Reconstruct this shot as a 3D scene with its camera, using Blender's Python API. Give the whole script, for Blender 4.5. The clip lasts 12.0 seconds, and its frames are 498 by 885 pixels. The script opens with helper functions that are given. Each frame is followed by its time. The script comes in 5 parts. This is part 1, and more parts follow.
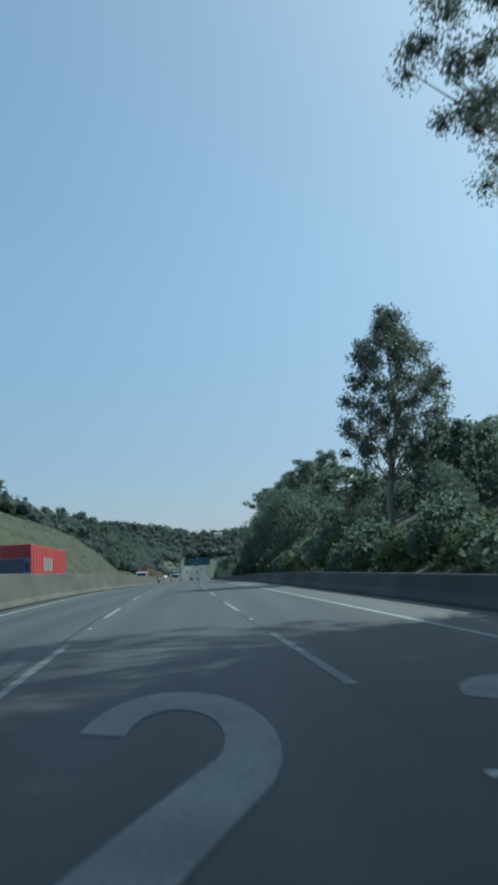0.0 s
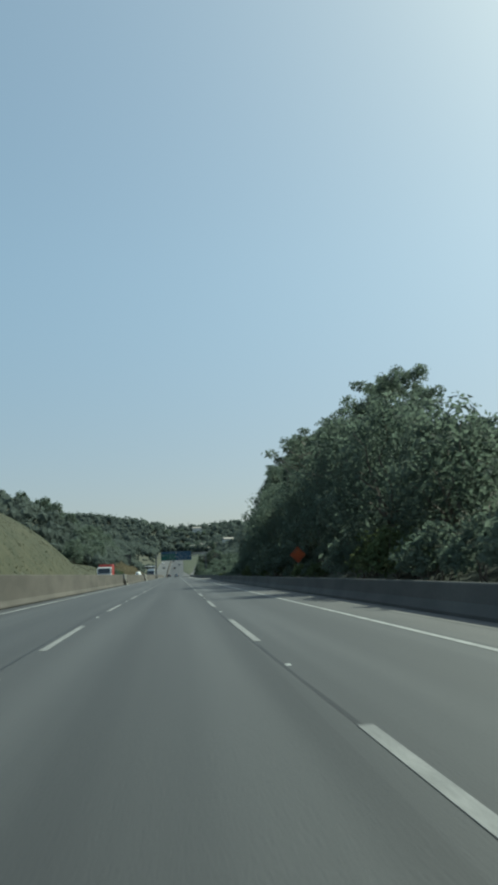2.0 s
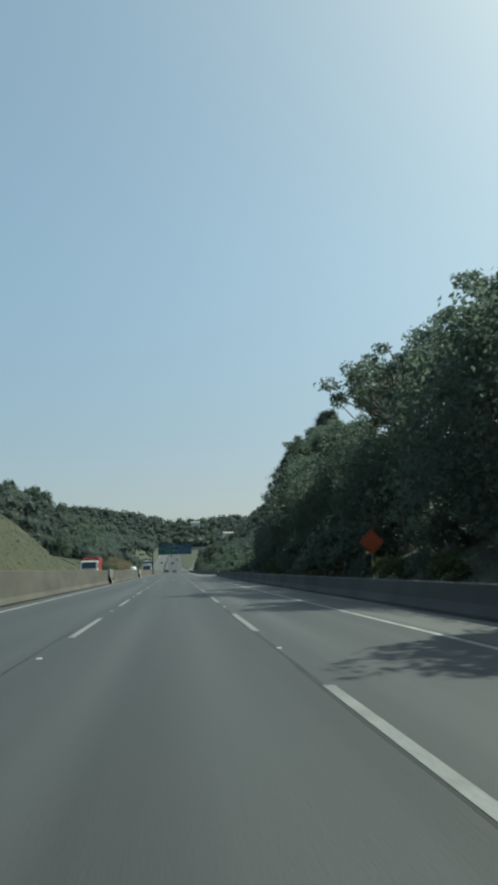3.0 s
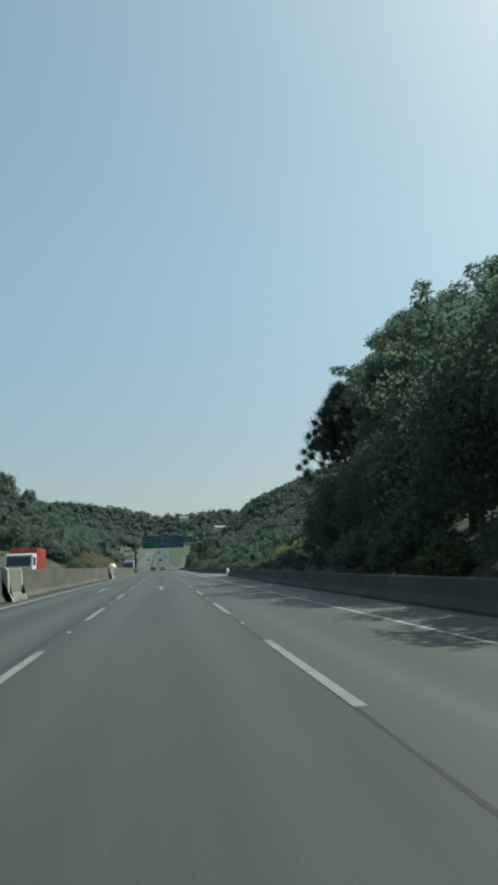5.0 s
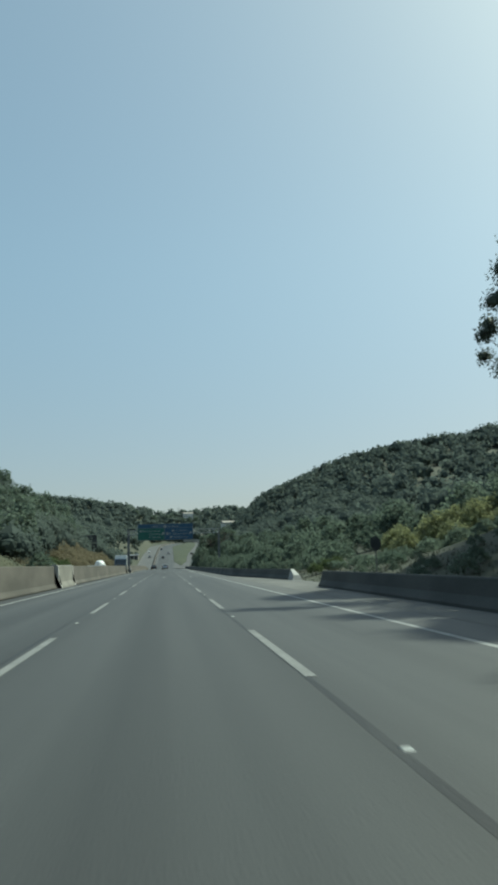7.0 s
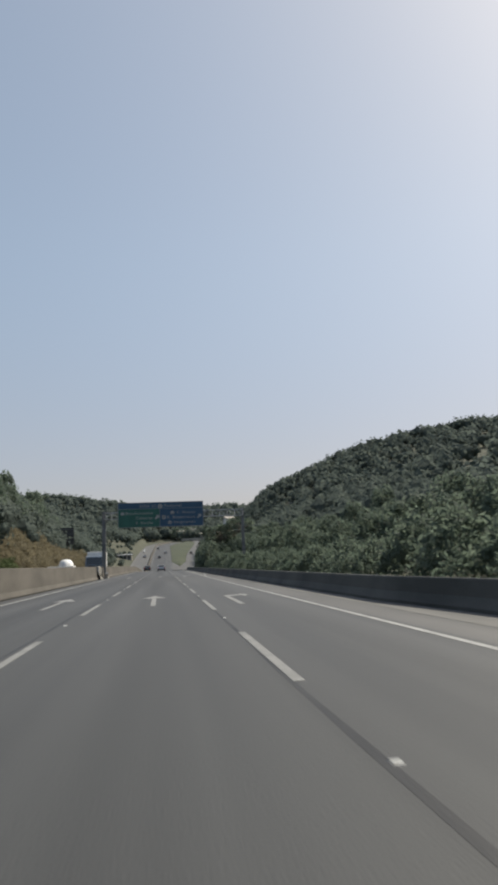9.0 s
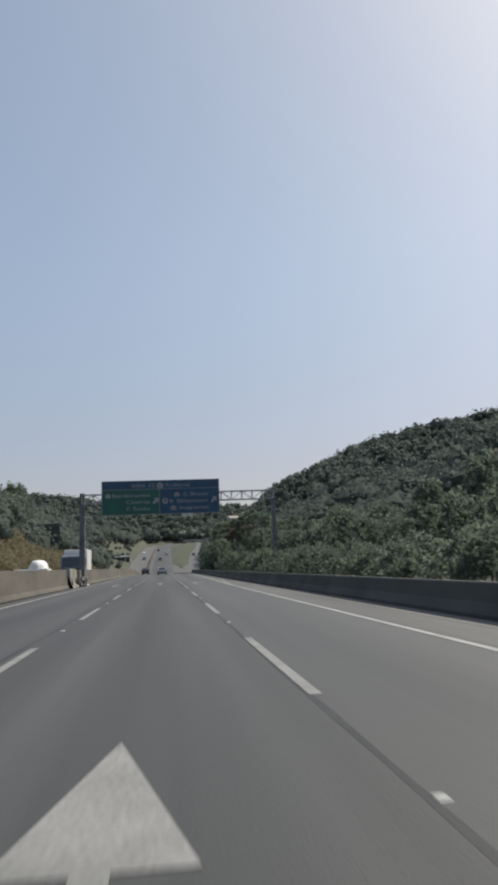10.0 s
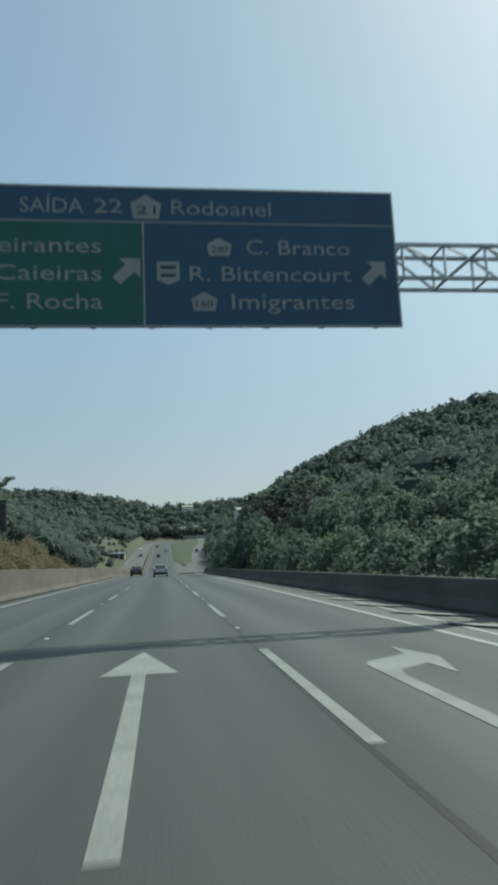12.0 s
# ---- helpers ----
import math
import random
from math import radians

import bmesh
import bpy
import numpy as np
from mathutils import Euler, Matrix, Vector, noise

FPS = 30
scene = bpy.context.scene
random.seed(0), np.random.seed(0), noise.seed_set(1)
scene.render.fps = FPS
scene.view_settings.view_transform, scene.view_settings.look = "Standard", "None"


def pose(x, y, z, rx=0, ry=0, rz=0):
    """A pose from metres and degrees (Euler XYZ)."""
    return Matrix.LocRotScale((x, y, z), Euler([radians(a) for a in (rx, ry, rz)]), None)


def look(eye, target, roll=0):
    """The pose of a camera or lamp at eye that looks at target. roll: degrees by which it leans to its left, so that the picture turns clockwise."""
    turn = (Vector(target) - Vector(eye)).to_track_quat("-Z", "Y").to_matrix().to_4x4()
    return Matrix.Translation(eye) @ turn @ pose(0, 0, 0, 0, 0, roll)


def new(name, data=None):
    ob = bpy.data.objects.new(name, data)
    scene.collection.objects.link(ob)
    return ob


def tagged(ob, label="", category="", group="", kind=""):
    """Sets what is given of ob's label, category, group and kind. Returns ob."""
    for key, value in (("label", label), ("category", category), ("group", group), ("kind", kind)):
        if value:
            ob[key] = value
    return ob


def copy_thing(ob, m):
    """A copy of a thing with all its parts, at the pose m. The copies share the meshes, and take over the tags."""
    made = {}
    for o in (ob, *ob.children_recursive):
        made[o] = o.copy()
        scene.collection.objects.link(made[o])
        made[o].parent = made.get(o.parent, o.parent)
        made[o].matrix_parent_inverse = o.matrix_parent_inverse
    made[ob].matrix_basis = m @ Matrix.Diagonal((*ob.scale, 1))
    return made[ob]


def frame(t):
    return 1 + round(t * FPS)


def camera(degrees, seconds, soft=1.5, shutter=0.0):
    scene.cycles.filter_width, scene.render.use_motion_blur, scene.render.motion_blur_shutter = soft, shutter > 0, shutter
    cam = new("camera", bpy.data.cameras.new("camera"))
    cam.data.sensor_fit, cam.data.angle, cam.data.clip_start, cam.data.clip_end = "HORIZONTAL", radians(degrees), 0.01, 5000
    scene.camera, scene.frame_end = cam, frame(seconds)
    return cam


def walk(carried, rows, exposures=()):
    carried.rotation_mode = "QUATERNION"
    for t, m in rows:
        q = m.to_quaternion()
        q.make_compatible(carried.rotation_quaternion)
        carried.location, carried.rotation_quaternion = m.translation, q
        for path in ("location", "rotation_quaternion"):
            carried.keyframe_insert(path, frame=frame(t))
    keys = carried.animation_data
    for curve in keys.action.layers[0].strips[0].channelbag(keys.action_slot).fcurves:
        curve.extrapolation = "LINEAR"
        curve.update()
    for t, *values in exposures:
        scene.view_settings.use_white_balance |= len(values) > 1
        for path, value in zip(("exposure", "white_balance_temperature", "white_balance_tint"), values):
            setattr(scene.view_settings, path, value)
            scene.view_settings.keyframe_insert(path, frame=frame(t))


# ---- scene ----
cam = camera(39.8, 12.0, soft=3.7, shutter=0.15)
EYE = 1.246
# seconds, sideways, along the road, yaw, pitch, lean to the right
PATH = ((0.0, 0.00, -11.96, -7.38, 9.84, 3.17),
        (0.5, 0.04, -1.25, -7.59, 10.19, 2.68),
        (1.0, 0.10, 9.55, -7.83, 10.02, 2.10),
        (1.5, 0.20, 20.24, -7.68, 9.88, 2.40),
        (2.0, 0.27, 31.07, -7.43, 10.17, 2.30),
        (2.5, 0.28, 41.95, -7.25, 10.05, 1.80),
        (3.0, 0.20, 53.20, -6.65, 10.18, 1.80),
        (5.0, 0.14, 97.10, -7.45, 9.97, 2.38),
        (5.5, 0.13, 108.44, -7.40, 10.22, 1.60),
        (6.0, 0.16, 120.02, -7.52, 9.98, 2.15),
        (6.5, 0.18, 131.76, -7.56, 9.53, 1.75),
        (7.0, 0.24, 143.45, -7.14, 9.89, 1.90),
        (9.0, 0.40, 191.74, -7.44, 9.88, 2.30),
        (9.5, 0.42, 204.05, -7.16, 10.02, 2.40),
        (10.0, 0.38, 216.37, -7.40, 10.06, 2.40),
        (10.5, 0.35, 228.75, -7.35, 10.02, 2.00),
        (11.0, 0.35, 241.00, -7.30, 10.15, 2.34),
        (11.5, 0.36, 253.53, -7.35, 9.88, 2.38),
        (12.0, 0.39, 266.34, -7.50, 9.88, 2.64))

# seconds, stops, kelvin, tint
EXPOSURES = ((0.0, 0.87, 5400, -14), (0.5, 0.92, 5850, -11), (1.0, 0.92, 6150, -12), (3.0, 0.92, 6300, -14), (7.2, 0.92, 6300, -16), (8.8, 0.95, 7000, 6), (9.5, 0.95, 7000, 7), (10.0, 0.93, 6800, 7), (10.5, 0.91, 6350, 5), (11.0, 0.94, 6700, 7), (11.5, 0.95, 6650, 6), (12.0, 0.95, 6300, -13))


BEND_END, BEND_START = 60.0, -40.0
CURVE, CREST = 0.0007, 0.00028


def bend(y, k):
    """A quadratic curve of curvature k that runs out into a straight at each end."""
    s = max(0.0, BEND_END - max(y, BEND_START))
    return k * s * s / 2 + k * s * max(0.0, BEND_START - y)


def heading(y):
    """How far the road turns to the left at y, in degrees."""
    return math.degrees(math.atan(CURVE * max(0.0, BEND_END - max(y, BEND_START))))


def grade(y):
    """How far the road climbs at y, in degrees."""
    return math.degrees(math.atan(CREST * max(0.0, BEND_END - max(y, BEND_START))))


def held(x, y, yaw, pitch, lean):
    """A pose from a place and a turn relative to the road."""
    return pose(x + bend(y, CURVE), y, EYE - bend(y, CREST), 90 + pitch + grade(y), 0, yaw + heading(y)) @ pose(0, 0, 0, 0, 0, -lean)


walk(cam, [(t, held(*r)) for t, *r in PATH], EXPOSURES)

# ---- light ----
SUN = Vector((0.78, 0.33, 1.0)).normalized()
world = bpy.data.worlds.new("world")
scene.world = world
world.use_nodes = True
wn = world.node_tree.nodes
sky = wn.new("ShaderNodeTexSky")
sky.sky_type = "NISHITA"
sky.sun_disc = False
sky.sun_elevation = math.asin(SUN.z)
sky.sun_rotation = math.atan2(SUN.x, SUN.y)
sky.altitude = 750
sky.air_density, sky.dust_density, sky.ozone_density = 0.85, 3.5, 1.0
wn["Background"].inputs["Strength"].default_value = 0.156
haze = wn.new("ShaderNodeHueSaturation")
haze.inputs["Saturation"].default_value = 1.12
# a hazy sky: less difference between zenith, horizon and the glow round the sun
even = wn.new("ShaderNodeGamma")
even.inputs["Gamma"].default_value = 0.60
# smog: the lower the sky, the greyer and duller
way, high, low_sky, smog = wn.new("ShaderNodeTexCoord"), wn.new("ShaderNodeSeparateXYZ"), wn.new("ShaderNodeMapRange"), wn.new("ShaderNodeMix")
low_sky.interpolation_type = "SMOOTHSTEP"
low_sky.inputs["From Min"].default_value, low_sky.inputs["From Max"].default_value = -0.05, 0.46
smog.data_type = "RGBA"
smog.inputs["A"].default_value, smog.inputs["B"].default_value = (0.78, 0.67, 0.67, 1), (1, 1, 1, 1)
dull = wn.new("ShaderNodeMix")
dull.data_type, dull.blend_type = "RGBA", "MULTIPLY"
dull.inputs["Factor"].default_value = 1.0
wl = world.node_tree.links
wl.new(way.outputs["Generated"], high.inputs["Vector"])
wl.new(high.outputs["Z"], low_sky.inputs["Value"])
wl.new(low_sky.outputs["Result"], smog.inputs["Factor"])
wl.new(sky.outputs["Color"], even.inputs["Color"])
wl.new(even.outputs["Color"], haze.inputs["Color"])
wl.new(haze.outputs["Color"], dull.inputs["A"])
wl.new(smog.outputs["Result"], dull.inputs["B"])
wl.new(dull.outputs["Result"], wn["Background"].inputs["Color"])
sun = new("sun", bpy.data.lights.new("sun", "SUN"))
sun.data.energy, sun.data.angle, sun.data.color = 2.8, radians(0.7), (1.0, 0.95, 0.88)
sun.matrix_world = look(tuple(SUN * 200), (0, 0, 0))


# ---- materials ----
def material(name, c1, c2, scale=4.0, rough=0.8, metal=0.0, bump=0.2, stretch=(1, 1, 1), fine=40.0, spread=0.18, island=0.0, coat=0.0, gloss=0.5, through_light=0.0):
    """A surface with two scales of variation between two colours."""
    m = bpy.data.materials.new(name)
    m.use_nodes = True
    n, ln = m.node_tree.nodes, m.node_tree.links
    b = n["Principled BSDF"]
    co, mp = n.new("ShaderNodeTexCoord"), n.new("ShaderNodeMapping")
    mp.inputs["Scale"].default_value = stretch
    ln.new(co.outputs["Object"], mp.inputs["Vector"])
    big, small = n.new("ShaderNodeTexNoise"), n.new("ShaderNodeTexNoise")
    big.inputs["Scale"].default_value, big.inputs["Detail"].default_value = scale, 5
    small.inputs["Scale"].default_value, small.inputs["Detail"].default_value = fine, 3
    ln.new(mp.outputs["Vector"], big.inputs["Vector"])
    ln.new(co.outputs["Object"], small.inputs["Vector"])
    ramp, mix = n.new("ShaderNodeValToRGB"), n.new("ShaderNodeMix")
    ramp.color_ramp.elements[0].position, ramp.color_ramp.elements[1].position = 0.32, 0.68
    ramp.color_ramp.elements[0].color, ramp.color_ramp.elements[1].color = (*c1, 1), (*c2, 1)
    ln.new(big.outputs["Fac"], ramp.inputs["Fac"])
    mix.data_type, mix.blend_type = "RGBA", "OVERLAY"
    mix.inputs["Factor"].default_value = spread
    ln.new(ramp.outputs["Color"], mix.inputs["A"])
    ln.new(small.outputs["Fac"], mix.inputs["B"])
    colour = mix.outputs["Result"]
    if island:
        geo, hsv, mr = n.new("ShaderNodeNewGeometry"), n.new("ShaderNodeHueSaturation"), n.new("ShaderNodeMapRange")
        mr.inputs["To Min"].default_value, mr.inputs["To Max"].default_value = 1 - island, 1 + island
        ln.new(geo.outputs["Random Per Island"], mr.inputs["Value"])
        ln.new(mr.outputs["Result"], hsv.inputs["Value"])
        ln.new(colour, hsv.inputs["Color"])
        colour = hsv.outputs["Color"]
    ln.new(colour, b.inputs["Base Color"])
    b.inputs["Roughness"].default_value, b.inputs["Metallic"].default_value = rough, metal
    b.inputs["Coat Weight"].default_value = coat
    b.inputs["Specular IOR Level"].default_value = gloss
    if through_light:
        tr, ms = n.new("ShaderNodeBsdfTranslucent"), n.new("ShaderNodeMixShader")
        ms.inputs["Fac"].default_value = through_light
        ln.new(colour, tr.inputs["Color"])
        ln.new(b.outputs["BSDF"], ms.inputs[1])
        ln.new(tr.outputs["BSDF"], ms.inputs[2])
        ln.new(ms.outputs["Shader"], n["Material Output"].inputs["Surface"])
    if bump:
        bp = n.new("ShaderNodeBump")
        bp.inputs["Strength"].default_value, bp.inputs["Distance"].default_value = bump, 0.02
        ln.new(small.outputs["Fac"], bp.inputs["Height"])
        ln.new(bp.outputs["Normal"], b.inputs["Normal"])
    return m


ASPHALT = material("asphalt", (0.031, 0.032, 0.033), (0.059, 0.060, 0.060), 0.9, 0.66, stretch=(1, 0.02, 1), fine=45, bump=0.2, spread=0.3, gloss=0.5)
GUTTER = material("worn_gutter_concrete", (0.092, 0.090, 0.085), (0.150, 0.146, 0.138), 0.8, 0.9, stretch=(1, 0.2, 1), fine=14)
OLD_ASPHALT = material("worn_asphalt", (0.062, 0.062, 0.060), (0.098, 0.095, 0.091), 0.8, 0.70, stretch=(1, 0.1, 1), fine=50, bump=0.3, gloss=0.5)
TAR = material("tar_seal", (0.010, 0.010, 0.011), (0.024, 0.024, 0.024), 1.5, 0.6, stretch=(1, 0.3, 1), fine=30)
PAINT = material("road_paint", (0.140, 0.141, 0.138), (0.215, 0.214, 0.208), 1.1, 0.7, fine=26, spread=0.5, bump=0.25)
EDGE_PAINT = material("fresh_edge_paint", (0.20, 0.20, 0.195), (0.31, 0.31, 0.30), 1.3, 0.7, fine=26, spread=0.4, bump=0.2)
CONCRETE = material("concrete", (0.24, 0.23, 0.21), (0.36, 0.345, 0.315), 0.7, 0.9, stretch=(1, 1, 0.4), fine=18, bump=0.3)
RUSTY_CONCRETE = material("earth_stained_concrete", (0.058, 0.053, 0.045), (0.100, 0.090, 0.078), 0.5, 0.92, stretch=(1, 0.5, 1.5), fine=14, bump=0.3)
BEIGE_CONCRETE = material("beige_concrete", (0.125, 0.120, 0.105), (0.185, 0.176, 0.155), 0.7, 0.9, stretch=(1, 0.6, 1), fine=14, bump=0.3)
# barrier concrete with its shade put into a darker base colour
SHADED_CONCRETE = material("shaded_concrete", (0.050, 0.052, 0.050), (0.095, 0.096, 0.090), 0.6, 0.92, stretch=(1, 0.5, 1), fine=14, bump=0.3)
PALE_CONCRETE = material("pale_concrete", (0.27, 0.265, 0.25), (0.40, 0.39, 0.37), 0.8, 0.9, fine=14)
EARTH = material("grass_and_earth", (0.040, 0.046, 0.028), (0.068, 0.067, 0.045), 0.12, 0.95, fine=2.5, bump=0.6, spread=0.3)
DRY_GRASS = material("dry_grass", (0.030, 0.035, 0.015), (0.055, 0.054, 0.026), 0.35, 0.95, fine=1.2, bump=0.3, spread=0.2, island=0.12)
RED_GRASS = material("dry_reddish_grass", (0.190, 0.168, 0.108), (0.270, 0.236, 0.160), 0.25, 0.95, fine=3.0, bump=0.3, spread=0.25, island=0.15, through_light=0.4)
MOWN = material("mown_grass", (0.034, 0.044, 0.024), (0.054, 0.062, 0.034), 0.1, 0.95, fine=2.0, bump=0.4)
BARK = material("bark", (0.10, 0.085, 0.07), (0.21, 0.19, 0.165), 1.5, 0.9, stretch=(1, 1, 0.2), fine=20, bump=0.5)
PALE_BARK = material("pale_bark", (0.20, 0.18, 0.155), (0.38, 0.35, 0.31), 1.0, 0.85, stretch=(1, 1, 0.25), fine=14, bump=0.3)
LEAF = material("dark_leaves", (0.110, 0.148, 0.114), (0.158, 0.194, 0.148), 0.35, 0.72, fine=3, bump=0, island=0.14, gloss=0.35, through_light=0.6)
ORANGE_SHEET = material("orange_sign_sheeting", (0.42, 0.085, 0.030), (0.54, 0.125, 0.045), 1.2, 0.5, fine=14, bump=0.03, spread=0.15)
GREY_LEAF = material("eucalyptus_leaves", (0.105, 0.128, 0.100), (0.158, 0.176, 0.138), 0.5, 0.55, fine=3, bump=0, island=0.25, gloss=0.6, through_light=0.45)
PINE_LEAF = material("araucaria_needles", (0.075, 0.098, 0.076), (0.115, 0.135, 0.100), 0.6, 0.6, fine=4, bump=0, island=0.25, gloss=0.5, through_light=0.35)
BRIGHT_LEAF = material("light_leaves", (0.095, 0.128, 0.060), (0.148, 0.172, 0.088), 0.6, 0.85, fine=3, bump=0, island=0.3, gloss=0.1, through_light=0.4)
YELLOW_LEAF = material("yellow_flowering_leaves", (0.23, 0.245, 0.125), (0.33, 0.34, 0.185), 0.7, 0.7, fine=3, bump=0, island=0.35, gloss=0.2, through_light=0.4)
# haze put into the colour: a greyer, bluer green than the near leaves
WOODS = material("hazed_leaves", (0.104, 0.128, 0.114), (0.126, 0.150, 0.132), 0.03, 0.9, fine=0.6, bump=0, spread=0.1, island=0.03, gloss=0.1, through_light=0.5)
STEEL = material("galvanised_steel", (0.30, 0.31, 0.32), (0.44, 0.45, 0.46), 2.0, 0.5, metal=0.7, fine=30, bump=0.1)
GREY_STEEL = material("weathered_grey_steel", (0.10, 0.105, 0.11), (0.17, 0.175, 0.18), 1.2, 0.6, metal=0.3, fine=20, bump=0.15)
SIGN_BLUE = material("blue_sign_sheeting", (0.014, 0.056, 0.110), (0.020, 0.074, 0.140), 0.9, 0.45, fine=12, bump=0.03, spread=0.12)
SIGN_GREEN = material("green_sign_sheeting", (0.010, 0.080, 0.062), (0.016, 0.104, 0.080), 0.9, 0.45, fine=12, bump=0.03, spread=0.12)
SIGN_WHITE = material("white_sign_sheeting", (0.23, 0.24, 0.24), (0.31, 0.31, 0.30), 2.0, 0.5, fine=20, bump=0.02)
SIGN_BACK = material("dark_sign_back", (0.030, 0.032, 0.032), (0.060, 0.062, 0.062), 1.0, 0.6, fine=10, bump=0.1)
BLACK = material("black_plastic", (0.012, 0.012, 0.013), (0.028, 0.028, 0.03), 3.0, 0.55, fine=30)
RUBBER = material("tyre_rubber", (0.014, 0.014, 0.014), (0.03, 0.03, 0.03), 5.0, 0.85, fine=40)
SILVER = material("silver_car_paint", (0.40, 0.41, 0.42), (0.48, 0.49, 0.50), 1.0, 0.3, metal=0.5, fine=60, bump=0, coat=0.6)
BLACK_PAINT = material("dark_car_paint", (0.012, 0.013, 0.016), (0.022, 0.023, 0.027), 1.0, 0.3, fine=60, bump=0, coat=0.6)
WHITE_PAINT = material("white_vehicle_paint", (0.70, 0.70, 0.69), (0.80, 0.80, 0.79), 1.0, 0.4, fine=30, bump=0, coat=0.4)
# red dulled in its base colour to stand in for haze
RED_PAINT = material("hazed_red_paint", (0.26, 0.030, 0.028), (0.36, 0.048, 0.044), 0.8, 0.55, stretch=(1, 1, 0.3), fine=12, bump=0.1)
BLUE_PAINT = material("dark_blue_cab_paint", (0.010, 0.020, 0.060), (0.020, 0.036, 0.090), 1.0, 0.35, fine=30, bump=0, coat=0.5)
GLASS = material("dark_car_glass", (0.010, 0.012, 0.014), (0.022, 0.026, 0.030), 1.0, 0.08, fine=10, bump=0, coat=0.8)
RED_LENS = material("red_lamp_lens", (0.25, 0.008, 0.008), (0.38, 0.02, 0.02), 3.0, 0.25, fine=30, bump=0)
CLEAR_LENS = material("clear_lamp_lens", (0.55, 0.56, 0.57), (0.75, 0.75, 0.75), 3.0, 0.15, fine=30, bump=0)
PLASTER = material("white_plaster", (0.52, 0.50, 0.47), (0.72, 0.70, 0.66), 0.4, 0.9, fine=3)
ROOF_TILE = material("pale_tile_roof", (0.24, 0.22, 0.20), (0.36, 0.33, 0.30), 0.6, 0.9, fine=4)
STUD_WHITE = material("stud_reflector", (0.38, 0.38, 0.36), (0.55, 0.55, 0.52), 8.0, 0.25, fine=40)


# wheel tracks: dark bands along the lanes, two to a lane, uneven along the way
an, al = ASPHALT.node_tree.nodes, ASPHALT.node_tree.links
base = an["Principled BSDF"].inputs["Base Color"]
was = base.links[0].from_socket
co, parts_ = an.new("ShaderNodeTexCoord"), an.new("ShaderNodeSeparateXYZ")
turn_, wave = an.new("ShaderNodeMath"), an.new("ShaderNodeMath")
turn_.operation, wave.operation = "MULTIPLY", "COSINE"
turn_.inputs[1].default_value = 2 * math.pi / 1.8
depth_, dark = an.new("ShaderNodeMapRange"), an.new("ShaderNodeMix")
depth_.inputs["From Min"].default_value = -1
depth_.inputs["To Min"].default_value, depth_.inputs["To Max"].default_value = 1.10, 0.84
dark.data_type, dark.blend_type = "RGBA", "MULTIPLY"
dark.inputs["Factor"].default_value = 1.0
al.new(co.outputs["Object"], parts_.inputs["Vector"])
al.new(parts_.outputs["X"], turn_.inputs[0])
al.new(turn_.outputs["Value"], wave.inputs[0])
al.new(wave.outputs["Value"], depth_.inputs["Value"])
al.new(was, dark.inputs["A"])
al.new(depth_.outputs["Result"], dark.inputs["B"])
# the outer lane is older, paler paving than the lanes inside the joint
step_, tone, pale = an.new("ShaderNodeMath"), an.new("ShaderNodeMapRange"), an.new("ShaderNodeMix")
step_.operation = "GREATER_THAN"
step_.inputs[1].default_value = 1.74
tone.inputs["To Min"].default_value, tone.inputs["To Max"].default_value = 0.93, 1.10
pale.data_type, pale.blend_type = "RGBA", "MULTIPLY"
pale.inputs["Factor"].default_value = 1.0
al.new(parts_.outputs["X"], step_.inputs[0])
al.new(step_.outputs["Value"], tone.inputs["Value"])
al.new(dark.outputs["Result"], pale.inputs["A"])
al.new(tone.outputs["Result"], pale.inputs["B"])
al.new(pale.outputs["Result"], base)
CAB_GREY = material("grey_blue_cab_paint", (0.10, 0.13, 0.17), (0.14, 0.17, 0.21), 1.0, 0.4, fine=30, bump=0, coat=0.4)

